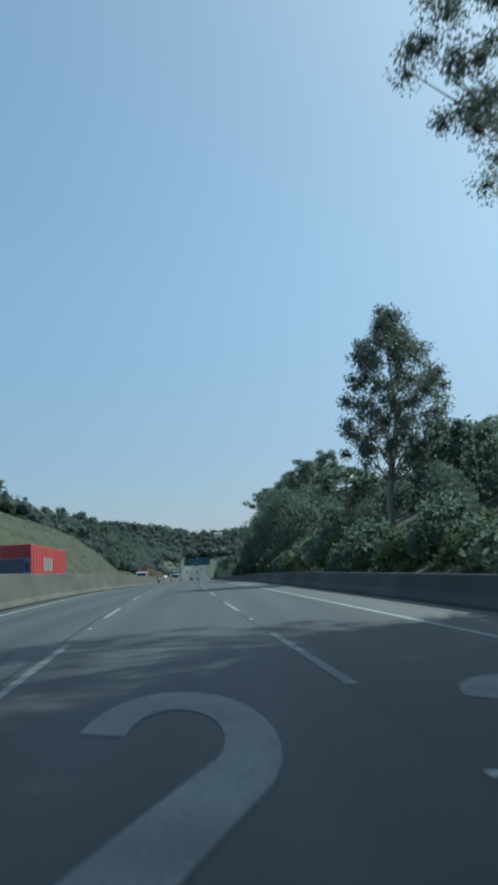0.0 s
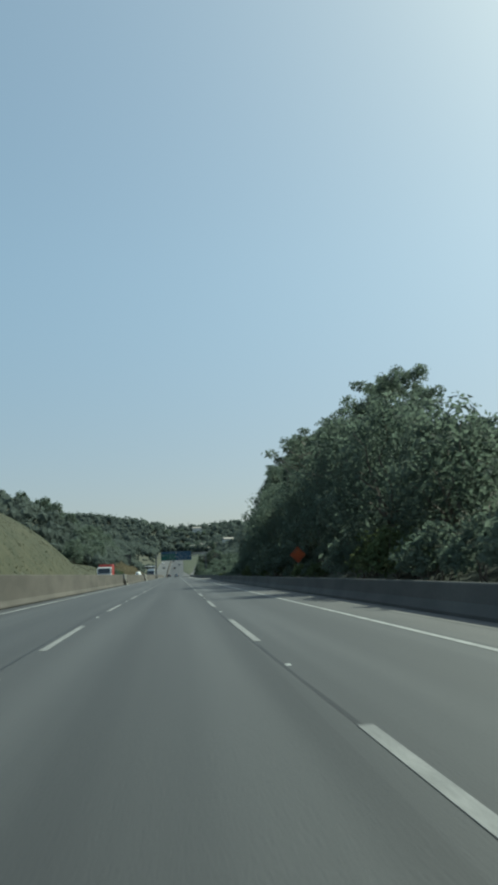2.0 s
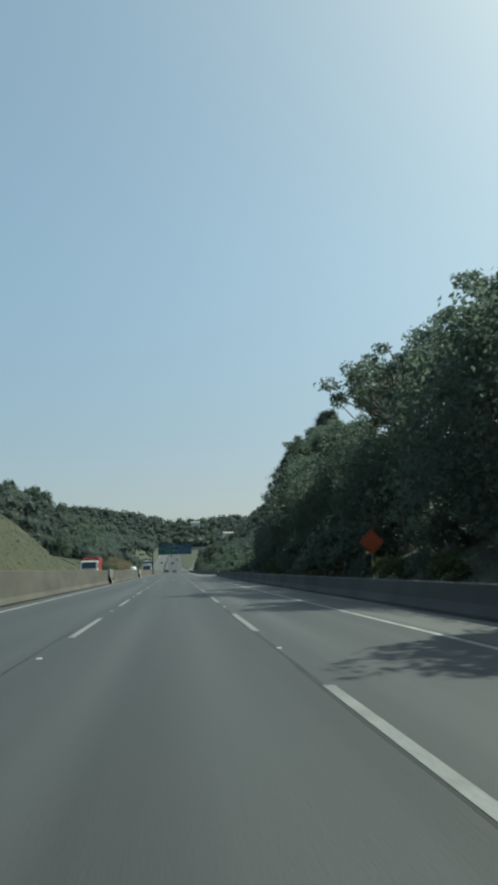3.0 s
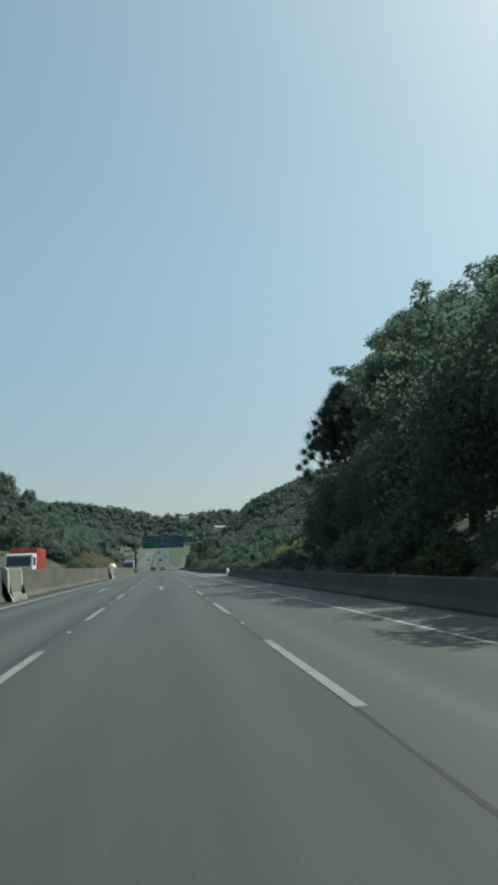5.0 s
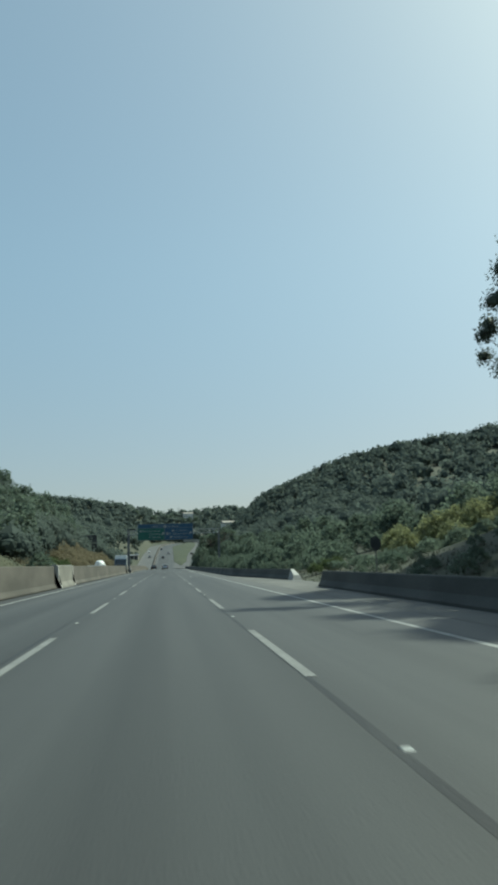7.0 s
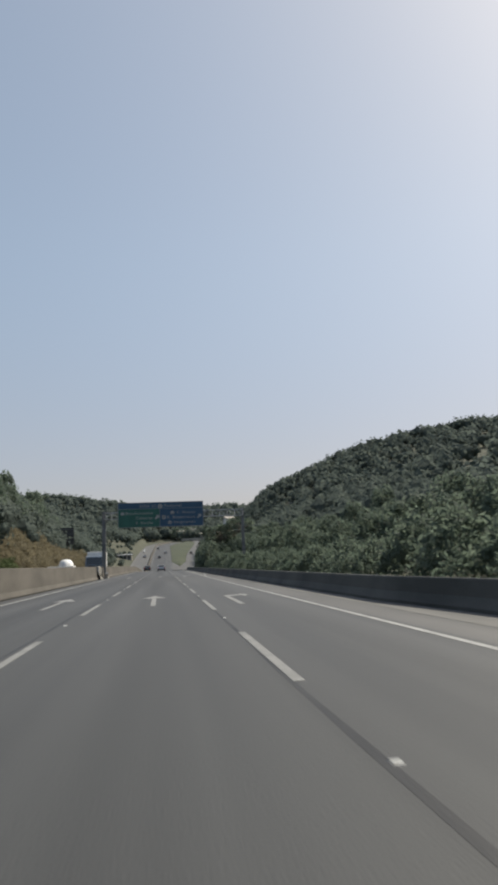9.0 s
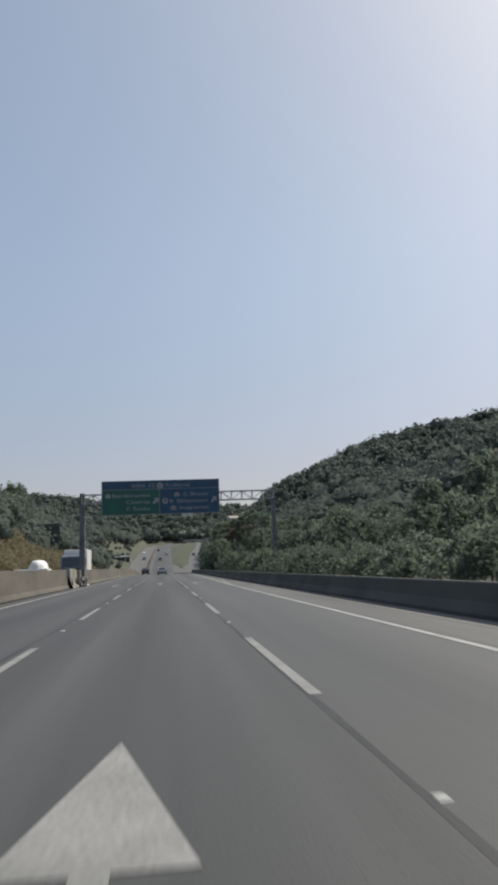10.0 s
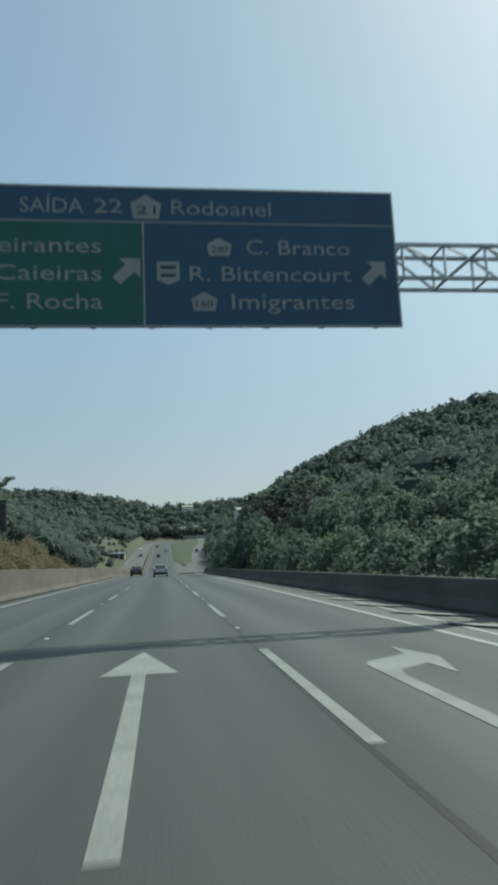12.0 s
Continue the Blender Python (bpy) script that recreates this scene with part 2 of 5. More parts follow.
# ---- building helpers ----
class Geo:
    """Gathers vertices and faces of one mesh."""

    def __init__(self):
        self.v, self.f, self.mi, self.slot = [], [], [], 0

    def add(self, verts, faces):
        k = len(self.v)
        self.v.extend(tuple(p) for p in verts)
        self.f.extend(tuple(k + i for i in q) for q in faces)
        self.mi.extend([self.slot] * len(faces))
        return self

    def box(self, x0, x1, y0, y1, z0, z1, b=0.0):
        """A box, its upright edges and top edge cut by b."""
        if b <= 0:
            vs = [(x, y, z) for z in (z0, z1) for x, y in ((x0, y0), (x1, y0), (x1, y1), (x0, y1))]
            return self.add(vs, [(3, 2, 1, 0), (4, 5, 6, 7), (0, 1, 5, 4), (1, 2, 6, 5), (2, 3, 7, 6), (3, 0, 4, 7)])
        vs = []
        for z, o in ((z0, b), (z0 + b, 0), (z1 - b, 0), (z1, b)):
            c = b
            vs += [(x0 + o + c, y0 + o, z), (x1 - o - c, y0 + o, z), (x1 - o, y0 + o + c, z), (x1 - o, y1 - o - c, z),
                   (x1 - o - c, y1 - o, z), (x0 + o + c, y1 - o, z), (x0 + o, y1 - o - c, z), (x0 + o, y0 + o + c, z)]
        fs = [tuple(range(7, -1, -1)), tuple(range(24, 32))]
        for r in range(3):
            fs += [(r * 8 + i, r * 8 + (i + 1) % 8, r * 8 + 8 + (i + 1) % 8, r * 8 + 8 + i) for i in range(8)]
        return self.add(vs, fs)

    def tube(self, pts, radii, n=7, cap=True):
        pts = [Vector(p) for p in pts]
        vs, fs = [], []
        for i, p in enumerate(pts):
            d = (pts[min(i + 1, len(pts) - 1)] - pts[max(i - 1, 0)]).normalized()
            a = d.orthogonal().normalized() if abs(d.z) < 0.99 else Vector((1, 0, 0))
            a = (a - d * a.dot(d)).normalized()
            c = d.cross(a)
            vs += [p + (a * math.cos(2 * math.pi * k / n) + c * math.sin(2 * math.pi * k / n)) * radii[i] for k in range(n)]
        for i in range(len(pts) - 1):
            fs += [(i * n + k, i * n + (k + 1) % n, (i + 1) * n + (k + 1) % n, (i + 1) * n + k) for k in range(n)]
        if cap:
            fs += [tuple(range(n - 1, -1, -1)), tuple((len(pts) - 1) * n + k for k in range(n))]
        return self.add(vs, fs)

    def beam(self, p, q, w):
        """A square bar from p to q."""
        return self.tube([p, q], [w * 0.7071, w * 0.7071], 4)

    def sheet(self, section, ys, shift=None):
        """Sweeps a section of (x, z) along the stations ys; shift gives (dx, dz) at a station."""
        m, vs, fs = len(section), [], []
        for y in ys:
            dx, dz = shift(y) if shift else (0, 0)
            vs += [(x + dx, y, z + dz) for x, z in section]
        for i in range(len(ys) - 1):
            fs += [(i * m + k, i * m + k + 1, (i + 1) * m + k + 1, (i + 1) * m + k) for k in range(m - 1)]
        return self.add(vs, fs)

    def prism(self, outline, z0, z1):
        n = len(outline)
        vs = [(x, y, z0) for x, y in outline] + [(x, y, z1) for x, y in outline]
        return self.add(vs, [tuple(range(n - 1, -1, -1)), tuple(range(n, 2 * n))] + [(k, (k + 1) % n, n + (k + 1) % n, n + k) for k in range(n)])

    def mesh(self, name, *mats, smooth=False):
        me = bpy.data.meshes.new(name)
        me.from_pydata(self.v, [], self.f)
        for m in mats:
            me.materials.append(m)
        if len(mats) > 1:
            me.polygons.foreach_set("material_index", self.mi)
        if smooth:
            me.polygons.foreach_set("use_smooth", [True] * len(me.polygons))
        me.update()
        return me


def quick_mesh(name, verts, faces, mat, smooth=False):
    """A mesh from numpy arrays: verts n x 3, faces m x k."""
    me = bpy.data.meshes.new(name)
    nf, k = faces.shape
    me.vertices.add(len(verts)), me.loops.add(nf * k), me.polygons.add(nf)
    me.vertices.foreach_set("co", np.asarray(verts, np.float32).ravel())
    me.loops.foreach_set("vertex_index", np.asarray(faces, np.int32).ravel())
    me.polygons.foreach_set("loop_start", np.arange(nf, dtype=np.int32) * k)
    me.polygons.foreach_set("use_smooth", np.full(nf, smooth))
    me.materials.append(mat)
    me.update(calc_edges=True)
    return me


def part(name, geo, mat, parent, label="", smooth=False):
    me = geo if isinstance(geo, bpy.types.Mesh) else geo.mesh(name, mat, smooth=smooth)
    ob = new(name, me)
    ob.parent = parent
    return tagged(ob, label)


def thing(name, label, category, group="", at=(0, 0, 0), turn=0.0):
    ob = new(name)
    ob.matrix_basis = pose(*at, 0, 0, turn)
    return tagged(ob, label, category, group)


def structure(name, geo, mat, label, category, smooth=False):
    ob = new(name, geo if isinstance(geo, bpy.types.Mesh) else geo.mesh(name, mat, smooth=smooth))
    return tagged(ob, label, category, kind="structure")


def ease(a, b, v):
    t = min(1.0, max(0.0, (v - a) / (b - a)))
    return t * t * (3 - 2 * t)


# ---- the lie of the land ----
CLIMB = [(395, 0), (440, -1.5), (480, -2.5), (520, -1.0), (570, 2.5), (625, 7.0), (740, 14.0), (855, 20.5), (960, 26.0), (1100, 30.0)]


def road_z(y):
    """Height of the carriageway: a low crest, then level, then a dip, then a long climb."""
    return -bend(y, CREST) + sum(float(np.interp(y + d, *zip(*CLIMB))) for d in (-24, -12, 0, 12, 24)) / 5


def road_x(y):
    return 2.0 * ease(450, 900, y) + 17.0 * ease(800, 1010, y) + bend(y, CURVE)


def ramp_x(y):
    return 10.0 * ease(370, 560, y) + 19.0 * ease(540, 900, y)


def verge(y):
    """Where the ground right of the road begins to rise."""
    return 8.6 if y < 365 else max(8.6, ramp_x(y) + 10.6)


HILL = [(9, 0), (20, 5), (45, 23), (60, 36), (107, 56.5), (158, 67), (190, 69.5), (230, 79), (330, 100), (600, 118), (3200, 120)]
LEFT = [(-3200, 90), (-600, 70), (-260, 47), (-120, 39), (-80, 33), (-62, 28), (-50, 22.5), (-34, 12), (-24, 4), (-17, 0)]


def ground_z(x, y):
    rz = road_z(y)
    x -= bend(y, CURVE)
    z = rz - 0.12
    if x > verge(y):
        xx = x - verge(y) + 8.6
        z += 0.42 * (min(xx, 26) - 8.6) * (1 - 0.55 * ease(170, 186, y)) * (1 - 0.5 * ease(560, 760, y))
        if xx > 9:
            z += float(np.interp(xx, *zip(*HILL))) * ease(230, 600, y) * (1 - 0.95 * ease(690, 960, y))
    if x < -16.8:
        bank = 22.0 * (1 - math.exp((x + 17.0) / 16.0)) * ease(30, 60, y) * (1 - ease(172, 192 + 0.12 * (x + 30), y)) if x < -17 else 0.0
        bank = max(bank, 6.0 * (1 - math.exp(min(0.0, x + 17.0) / 5.0)) * ease(30, 60, y) * (1 - ease(236, 262, y)))
        hill = float(np.interp(x, *zip(*LEFT))) * (ease(185, 340, y) + (ease(110, 320, y) - ease(185, 340, y)) * (1 - ease(-62, -46, x)))
        z += max(bank, hill) * (1 - 0.55 * ease(420, 600, y) * (0.3 + 0.7 * ease(-170, -40, x)))
    z += 43.0 * ease(960, 1180, y) * (0.78 + 0.19 * math.sin(x * 0.011 + 1.0)) - 30 * ease(1500, 2600, y)
    if x < -18:
        z += 2.6 * ease(640, 730, y)
    if abs(x) > 22:
        z += 2.2 * noise.noise(Vector((x * 0.02, y * 0.02, 0))) * min(1, (abs(x) - 22) / 30)
    return z


def stations(a, b, step):
    return [a + (b - a) * i / round((b - a) / step) for i in range(round((b - a) / step) + 1)]


xs = [-3200, -2000, -1200, -800] + stations(-560, -80, 20) + stations(-76, -20, 3.5) + [-16.8, -12, -8, 0, 6, 8.6] + stations(10, 60, 2.5) + stations(66, 260, 8) + [300, 360, 450, 600, 900, 1400, 2200, 3200]
ys = [-600, -300, -150, -80] + stations(-60, 420, 8) + stations(430, 1200, 14) + [1300, 1500, 1800, 2200, 2700, 3400]
verts = np.array([(x + bend(y, CURVE), y, ground_z(x + bend(y, CURVE), y)) for y in ys for x in xs])
nx = len(xs)
faces = np.array([(j * nx + i, j * nx + i + 1, (j + 1) * nx + i + 1, (j + 1) * nx + i) for j in range(len(ys) - 1) for i in range(nx - 1)])
ground = tagged(new("ground", quick_mesh("ground", verts, faces, EARTH, True)), "grass and earth slopes beside the motorway", "ground", kind="structure")

bank_x, bank_y = stations(-56.0, -16.9, 1.5), stations(34, 266, 2.5)
verts = np.array([(x + bend(y, CURVE), y, ground_z(x + bend(y, CURVE), y) + 0.10 + 0.22 * noise.noise(Vector((x * 0.35, y * 0.35, 2)))) for y in bank_y for x in bank_x])
faces = np.array([(j * len(bank_x) + i, j * len(bank_x) + i + 1, (j + 1) * len(bank_x) + i + 1, (j + 1) * len(bank_x) + i) for j in range(len(bank_y) - 1) for i in range(len(bank_x) - 1)])
tagged(new("embankment", quick_mesh("embankment", verts, faces, DRY_GRASS, True)), "grassy yellowish face of the cutting beyond the opposite carriageway", "embankment", kind="structure")

# ---- carriageways ----
near = stations(-90, 65, 2.5) + stations(75, 400, 10)[:-1] + stations(400, 1000, 8)
along = [y for y in near if y <= 400]


def follow(y):
    return road_x(y), road_z(y)

road = structure("road", Geo().sheet([(-6.6, 0.0), (-5.0, 0.0), (0, 0.0), (4.95, 0.0)], near, lambda y: (road_x(y), road_z(y))), ASPHALT,
                 "grey asphalt motorway carriageway with three lanes", "road")
shoulder = structure("shoulder", Geo().sheet([(4.95, 0.0), (5.95, 0.0)], along, follow), OLD_ASPHALT, "pale worn asphalt shoulder along the right barrier", "shoulder")
gutter = structure("gutter", Geo().sheet([(5.95, 0.004), (6.5, 0.03), (8.8, 0.03), (8.8, -0.3)], along, follow), GUTTER, "pale concrete gutter at the foot of the barrier", "gutter")
road_far = structure("road_opposite", Geo().sheet([(-16.6, 0.0), (-8.0, 0.0)], near, lambda y: (road_x(y), road_z(y) + 0.05)), OLD_ASPHALT,
                     "grey asphalt carriageway of the opposite direction", "road")
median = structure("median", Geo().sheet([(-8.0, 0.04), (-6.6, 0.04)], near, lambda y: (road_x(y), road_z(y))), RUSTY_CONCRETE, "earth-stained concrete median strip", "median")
ramp = structure("ramp", Geo().sheet([(2.6, 0.0), (10.2, 0.0)], stations(372, 960, 8), lambda y: (ramp_x(y), road_z(y) + 0.10 + 1.5 * ease(560, 900, y))), OLD_ASPHALT, "grey asphalt exit ramp climbing the far slope", "road")


gore = structure("gore", Geo().add([p for y in stations(396, 572, 8) for p in ((road_x(y) + 4.9, y, road_z(y) - 0.01), (ramp_x(y) + 2.7, y, road_z(y) + 0.08))],
                                   [(2 * i, 2 * i + 1, 2 * i + 3, 2 * i + 2) for i in range(22)]), OLD_ASPHALT, "grey asphalt gore between the motorway and the ramp", "road")


def mark(x0, x1, y0, y1):
    return Geo().box(x0, x1, y0, y1, 0.002, 0.006)


# edge lines and broken lane lines
part("edge_line", Geo().sheet([(-5.78, 0.005), (-5.62, 0.005)], near, lambda y: (road_x(y), road_z(y))), EDGE_PAINT, road, "white edge line beside the median")
part("edge_line", Geo().sheet([(4.66, 0.005), (4.80, 0.005)], stations(-90, 65, 2.5) + stations(70, 262, 8) + stations(264, 372, 6), lambda y: (0.55 * ease(262, 310, y) + road_x(y), road_z(y))), EDGE_PAINT, road, "white edge line beside the shoulder")
part("edge_line", Geo().sheet([(4.62, 0.005), (4.74, 0.005)], stations(262, 372, 6), lambda y: (1.55 * ease(255, 300, y), 0)), EDGE_PAINT, road, "white line along the exit taper")
for x0, dx in ((-8.6, 0.15), (-16.0, 0.15)):
    part("edge_line", Geo().sheet([(x0, 0.058), (x0 + dx, 0.058)], near, lambda y: (road_x(y), road_z(y))), PAINT, road_far)
dash_mesh = mark(-0.065, 0.065, -0.15, 5.3).mesh("lane_dash", PAINT)
for x, start in ((1.8, -4.71), (-1.8, -4.54)):
    for k in range(-3, 34):
        y = start + 12 * k
        d = part("lane_dash", dash_mesh, PAINT, road)
        d.matrix_basis = pose(x + road_x(y + 2.5) + 2.5 * math.tan(radians(heading(y + 2.5))), y, road_z(y + 2.5) - 2.5 * math.tan(radians(grade(y + 2.5))) if y < 70 else road_z(y), grade(y + 2.5), 0, heading(y + 2.5))
for k in range(0, 34):
    for x in (-12.4,):
        d = part("lane_dash", dash_mesh, PAINT, road_far)
        d.location = (x + road_x(12 * k - 20), -20 + 12 * k, road_z(12 * k - 20) + 0.055)

# tar seals of the paving joints, with ragged edges
rng = random.Random(5)
for x, w in ((1.74, 0.034), (-1.98, 0.03)):
    g, yy = Geo(), stations(-60, 392, 1.5)
    vs = []
    for y in yy:
        a = w * (0.45 + 0.9 * abs(noise.noise(Vector((x, y * 0.09, 3))))) + 0.02 * rng.random()
        o = 0.05 * noise.noise(Vector((x, y * 0.13, 9)))
        vs += [(x + o - a + road_x(y), y, road_z(y) + 0.0015), (x + o + a + road_x(y), y, road_z(y) + 0.0015)]
    g.add(vs, [(2 * i, 2 * i + 1, 2 * i + 3, 2 * i + 2) for i in range(len(yy) - 1)])
    part("tar_seal", g, TAR, road, "dark tar seal along the paving joint")
# painted arrows
STRAIGHT = [(-0.06, 0), (0.10, 0), (0.085, 5.25), (0.47, 5.25), (0, 7.5), (-0.47, 5.25), (-0.085, 5.25)]
BENT = [(-0.085, 0), (0.085, 0), (0.085, 5.0), (0.16, 5.4), (0.60, 5.75), (0.65, 5.0), (0.93, 6.2), (0.68, 7.4), (0.62, 6.6), (0.0, 6.15), (-0.085, 5.9)]


def arrow(outline, x, y, label):
    ob = part("road_arrow", Geo().prism(outline, 0.002, 0.006), PAINT, road, label)
    ob.location = (x, y, 0)


for y, x in ((136.2, 0.01), (214.3, 0.05), (269.6, 0.08)):
    arrow(STRAIGHT, x, y, "worn white straight-ahead arrow")
    arrow(BENT, 2.82, y - 1.0, "worn white arrow bearing right")
    arrow(STRAIGHT, -3.5, y + 0.6, "worn white arrow in the inner lane")
# hatching of the exit nose
for k in range(16):
    y = 277.0 + 3.1 * k
    xa, xb = 4.95 + 0.55 * ease(262, 310, y), 6.5
    if k < 12:
        part("hatch_bar", Geo().prism([(xa + 0.30, y + 1.2), (5.95, y - 0.1), (xb, y - 1.2), (xb, y - 0.6), (5.95, y + 0.5), (xa + 0.30, y + 1.8)], 0.034, 0.040), PAINT, road, "white hatching bar")


def glyphs(text):
    """The vertices and faces of a text in the built-in font."""
    cu = bpy.data.curves.new("glyphs", "FONT")
    cu.body, cu.extrude, cu.resolution_u = text, 0.5, 3
    tmp = bpy.data.objects.new("glyphs", cu)
    me = bpy.data.meshes.new_from_object(tmp)
    bpy.data.objects.remove(tmp)
    co = np.empty(len(me.vertices) * 3, np.float32)
    me.vertices.foreach_get("co", co)
    return me, co.reshape(-1, 3)


def lettering(text, name, mat, parent, cx, cy, cz, width, height, upright, label="", depth=0.004):
    """Letters, each a mesh of its own, scaled to the given width and cap height."""
    whole = glyphs(text)[1]
    lo, hi = whole[:, 0].min(), whole[:, 0].max()
    cap = 0.69
    for k, ch in enumerate(text):
        if ch == " ":
            continue
        me, co = glyphs(ch)
        ahead = glyphs(text[:k + 1])[1][:, 0].max() - co[:, 0].max()
        x = (co[:, 0] + ahead - (lo + hi) / 2) / (hi - lo) * width
        y = co[:, 1] / cap * height - height / 2
        z = co[:, 2] * depth
        out = np.stack([x + cx, -z + cy, y + cz], 1) if upright else np.stack([x + cx, y + cy, z + cz], 1)
        me.vertices.foreach_set("co", np.ascontiguousarray(out, np.float32).ravel())
        me.materials.clear()
        me.materials.append(mat)
        me.update()
        part(name, me, mat, parent, label)



def digit(line, width, label, squeeze=2.3):
    """A painted numeral: a broad stroke along a line, drawn out along the road."""
    p = [Vector((x, y / squeeze)) for x, y in line]
    left, right = [], []
    for i, q in enumerate(p):
        d = (p[min(i + 1, len(p) - 1)] - p[max(i - 1, 0)]).normalized()
        n = Vector((-d.y, d.x)) * width / 2
        left.append(q + n), right.append(q - n)
    vs = [(q.x + road_x(q.y * squeeze), q.y * squeeze, road_z(q.y * squeeze) + 0.006) for pair in zip(left, right) for q in pair]
    part("lane_number", Geo().add(vs, [(2 * i, 2 * i + 1, 2 * i + 3, 2 * i + 2) for i in range(len(p) - 1)]), PAINT, road, label)


def arc(cx, cy, rx, ry, a0, a1, n=14):
    return [(cx + rx * math.cos(radians(a0 + (a1 - a0) * i / n)), cy + ry * math.sin(radians(a0 + (a1 - a0) * i / n))) for i in range(n + 1)]


digit(arc(0.02, -6.5, 0.56, 1.42, 172, -30) + [(0.42, -7.5), (0.27, -7.8), (-0.05, -8.48), (-0.35, -9.15), (-0.55, -9.6)], 0.38, "worn white number painted on the middle lane")
digit([(-0.72, -9.95), (0.78, -9.95)], 0.38, "foot of the white number painted on the middle lane")
digit(arc(3.27, -6.25, 0.57, 0.94, 165, -60), 0.40, "worn white number painted on the outer lane")
digit(arc(3.27, -8.5, 0.58, 1.30, 75, -165), 0.40, "worn white number painted on the outer lane")

# raised studs between the dashes
stud = thing("road_stud", "small white reflective raised stud on the lane line", "road stud", "studs along the lane lines", (1.8 + road_x(4.10), 4.10, road_z(4.10)))
part("body", Geo().add([(-0.042, -0.036, 0), (0.042, -0.036, 0), (0.042, 0.036, 0), (-0.042, 0.036, 0), (-0.034, -0.016, 0.016), (0.034, -0.016, 0.016), (0.034, 0.016, 0.016), (-0.034, 0.016, 0.016)],
                       [(4, 5, 6, 7), (1, 2, 6, 5), (3, 0, 4, 7), (2, 3, 7, 6), (0, 1, 5, 4)]), STUD_WHITE, stud)
for k in range(-1, 30):
    for x in (1.8, -1.8):
        if (k, x) != (0, 1.8):
            copy_thing(stud, pose(x + road_x(4.10 + 12 * k), 4.10 + 12 * k, road_z(4.10 + 12 * k)))

# ---- barriers ----
def jersey(h, half=0.30):
    """Section of a concrete safety barrier, from the foot on one side over the top to the other."""
    return [(-half, 0.0), (-half, 0.08), (-half * 0.55, 0.30), (-half * 0.30, h - 0.03), (-half * 0.22, h), (half * 0.22, h), (half * 0.30, h - 0.03), (half * 0.55, 0.30), (half, 0.08), (half, 0.0)]


def barrier(name, h, ys, shift, mat, label):
    g = Geo().sheet(list(reversed(jersey(h))), ys, shift)
    n, m = len(ys), 10
    g.f += [tuple(range(m)), tuple(reversed(range((n - 1) * m, n * m)))]
    g.mi += [0, 0]
    return structure(name, g, mat, label, "barrier")


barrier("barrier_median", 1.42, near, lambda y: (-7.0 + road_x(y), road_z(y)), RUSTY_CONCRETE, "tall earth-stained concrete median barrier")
barrier("barrier_roadside_1", 0.72, stations(-90, 176, 7), lambda y: (6.75 + 0.95 * ease(120, 180, y) + road_x(y), road_z(y) + 0.03), SHADED_CONCRETE, "concrete roadside barrier below the trees, coloured dark as in shade")
barrier("barrier_roadside_2", 0.69, stations(190, 372, 7), lambda y: (6.75 + 2.0 * (1 - ease(188, 212, y)) + ramp_x(y) * 1.0, 0.03), SHADED_CONCRETE, "concrete roadside barrier along the exit, coloured dark as in shade")
nose = thing("barrier_end", "whitewashed sloping concrete end block of the barrier", "barrier end", at=(8.72, 188.2, -0.02))
part("block", Geo().add([(-0.34, 0, 0), (0.34, 0, 0), (0.34, 1.8, 0), (-0.34, 1.8, 0), (-0.2, 0.25, 0.35), (0.2, 0.25, 0.35), (0.11, 1.8, 0.74), (-0.11, 1.8, 0.74)],
                        [(0, 1, 5, 4), (1, 2, 6, 5), (2, 3, 7, 6), (3, 0, 4, 7), (4, 5, 6, 7), (3, 2, 1, 0)]), PALE_CONCRETE, nose)
# pale blocks set in the median barrier
for y, half in ((130.6, 1.6), (193.4, 3.6), (272.5, 1.6)):
    blk = thing("barrier_block", "pale concrete section set in the median barrier", "barrier block", "blocks along the median", (-6.78, y, 0))
    for name, y0, y1, proud, mat in (("panel", -half + 0.2, half - 0.2, 0.0, BEIGE_CONCRETE), ("end_post", -half, -half + 0.3, 0.03, PALE_CONCRETE), ("end_post", half - 0.3, half, 0.03, PALE_CONCRETE)):
        g = Geo().sheet([(0.36 + proud, 0.0), (0.34 + proud, 0.12), (0.16 + proud, 0.40), (0.10 + proud, 1.42), (0.0, 1.48 + proud), (-0.34, 1.48 + proud)], [y0, y1])
        g.f += [(0, 1, 2, 3, 4, 5), (11, 10, 9, 8, 7, 6)]
        g.mi += [0, 0]
        part(name, g, mat, blk)

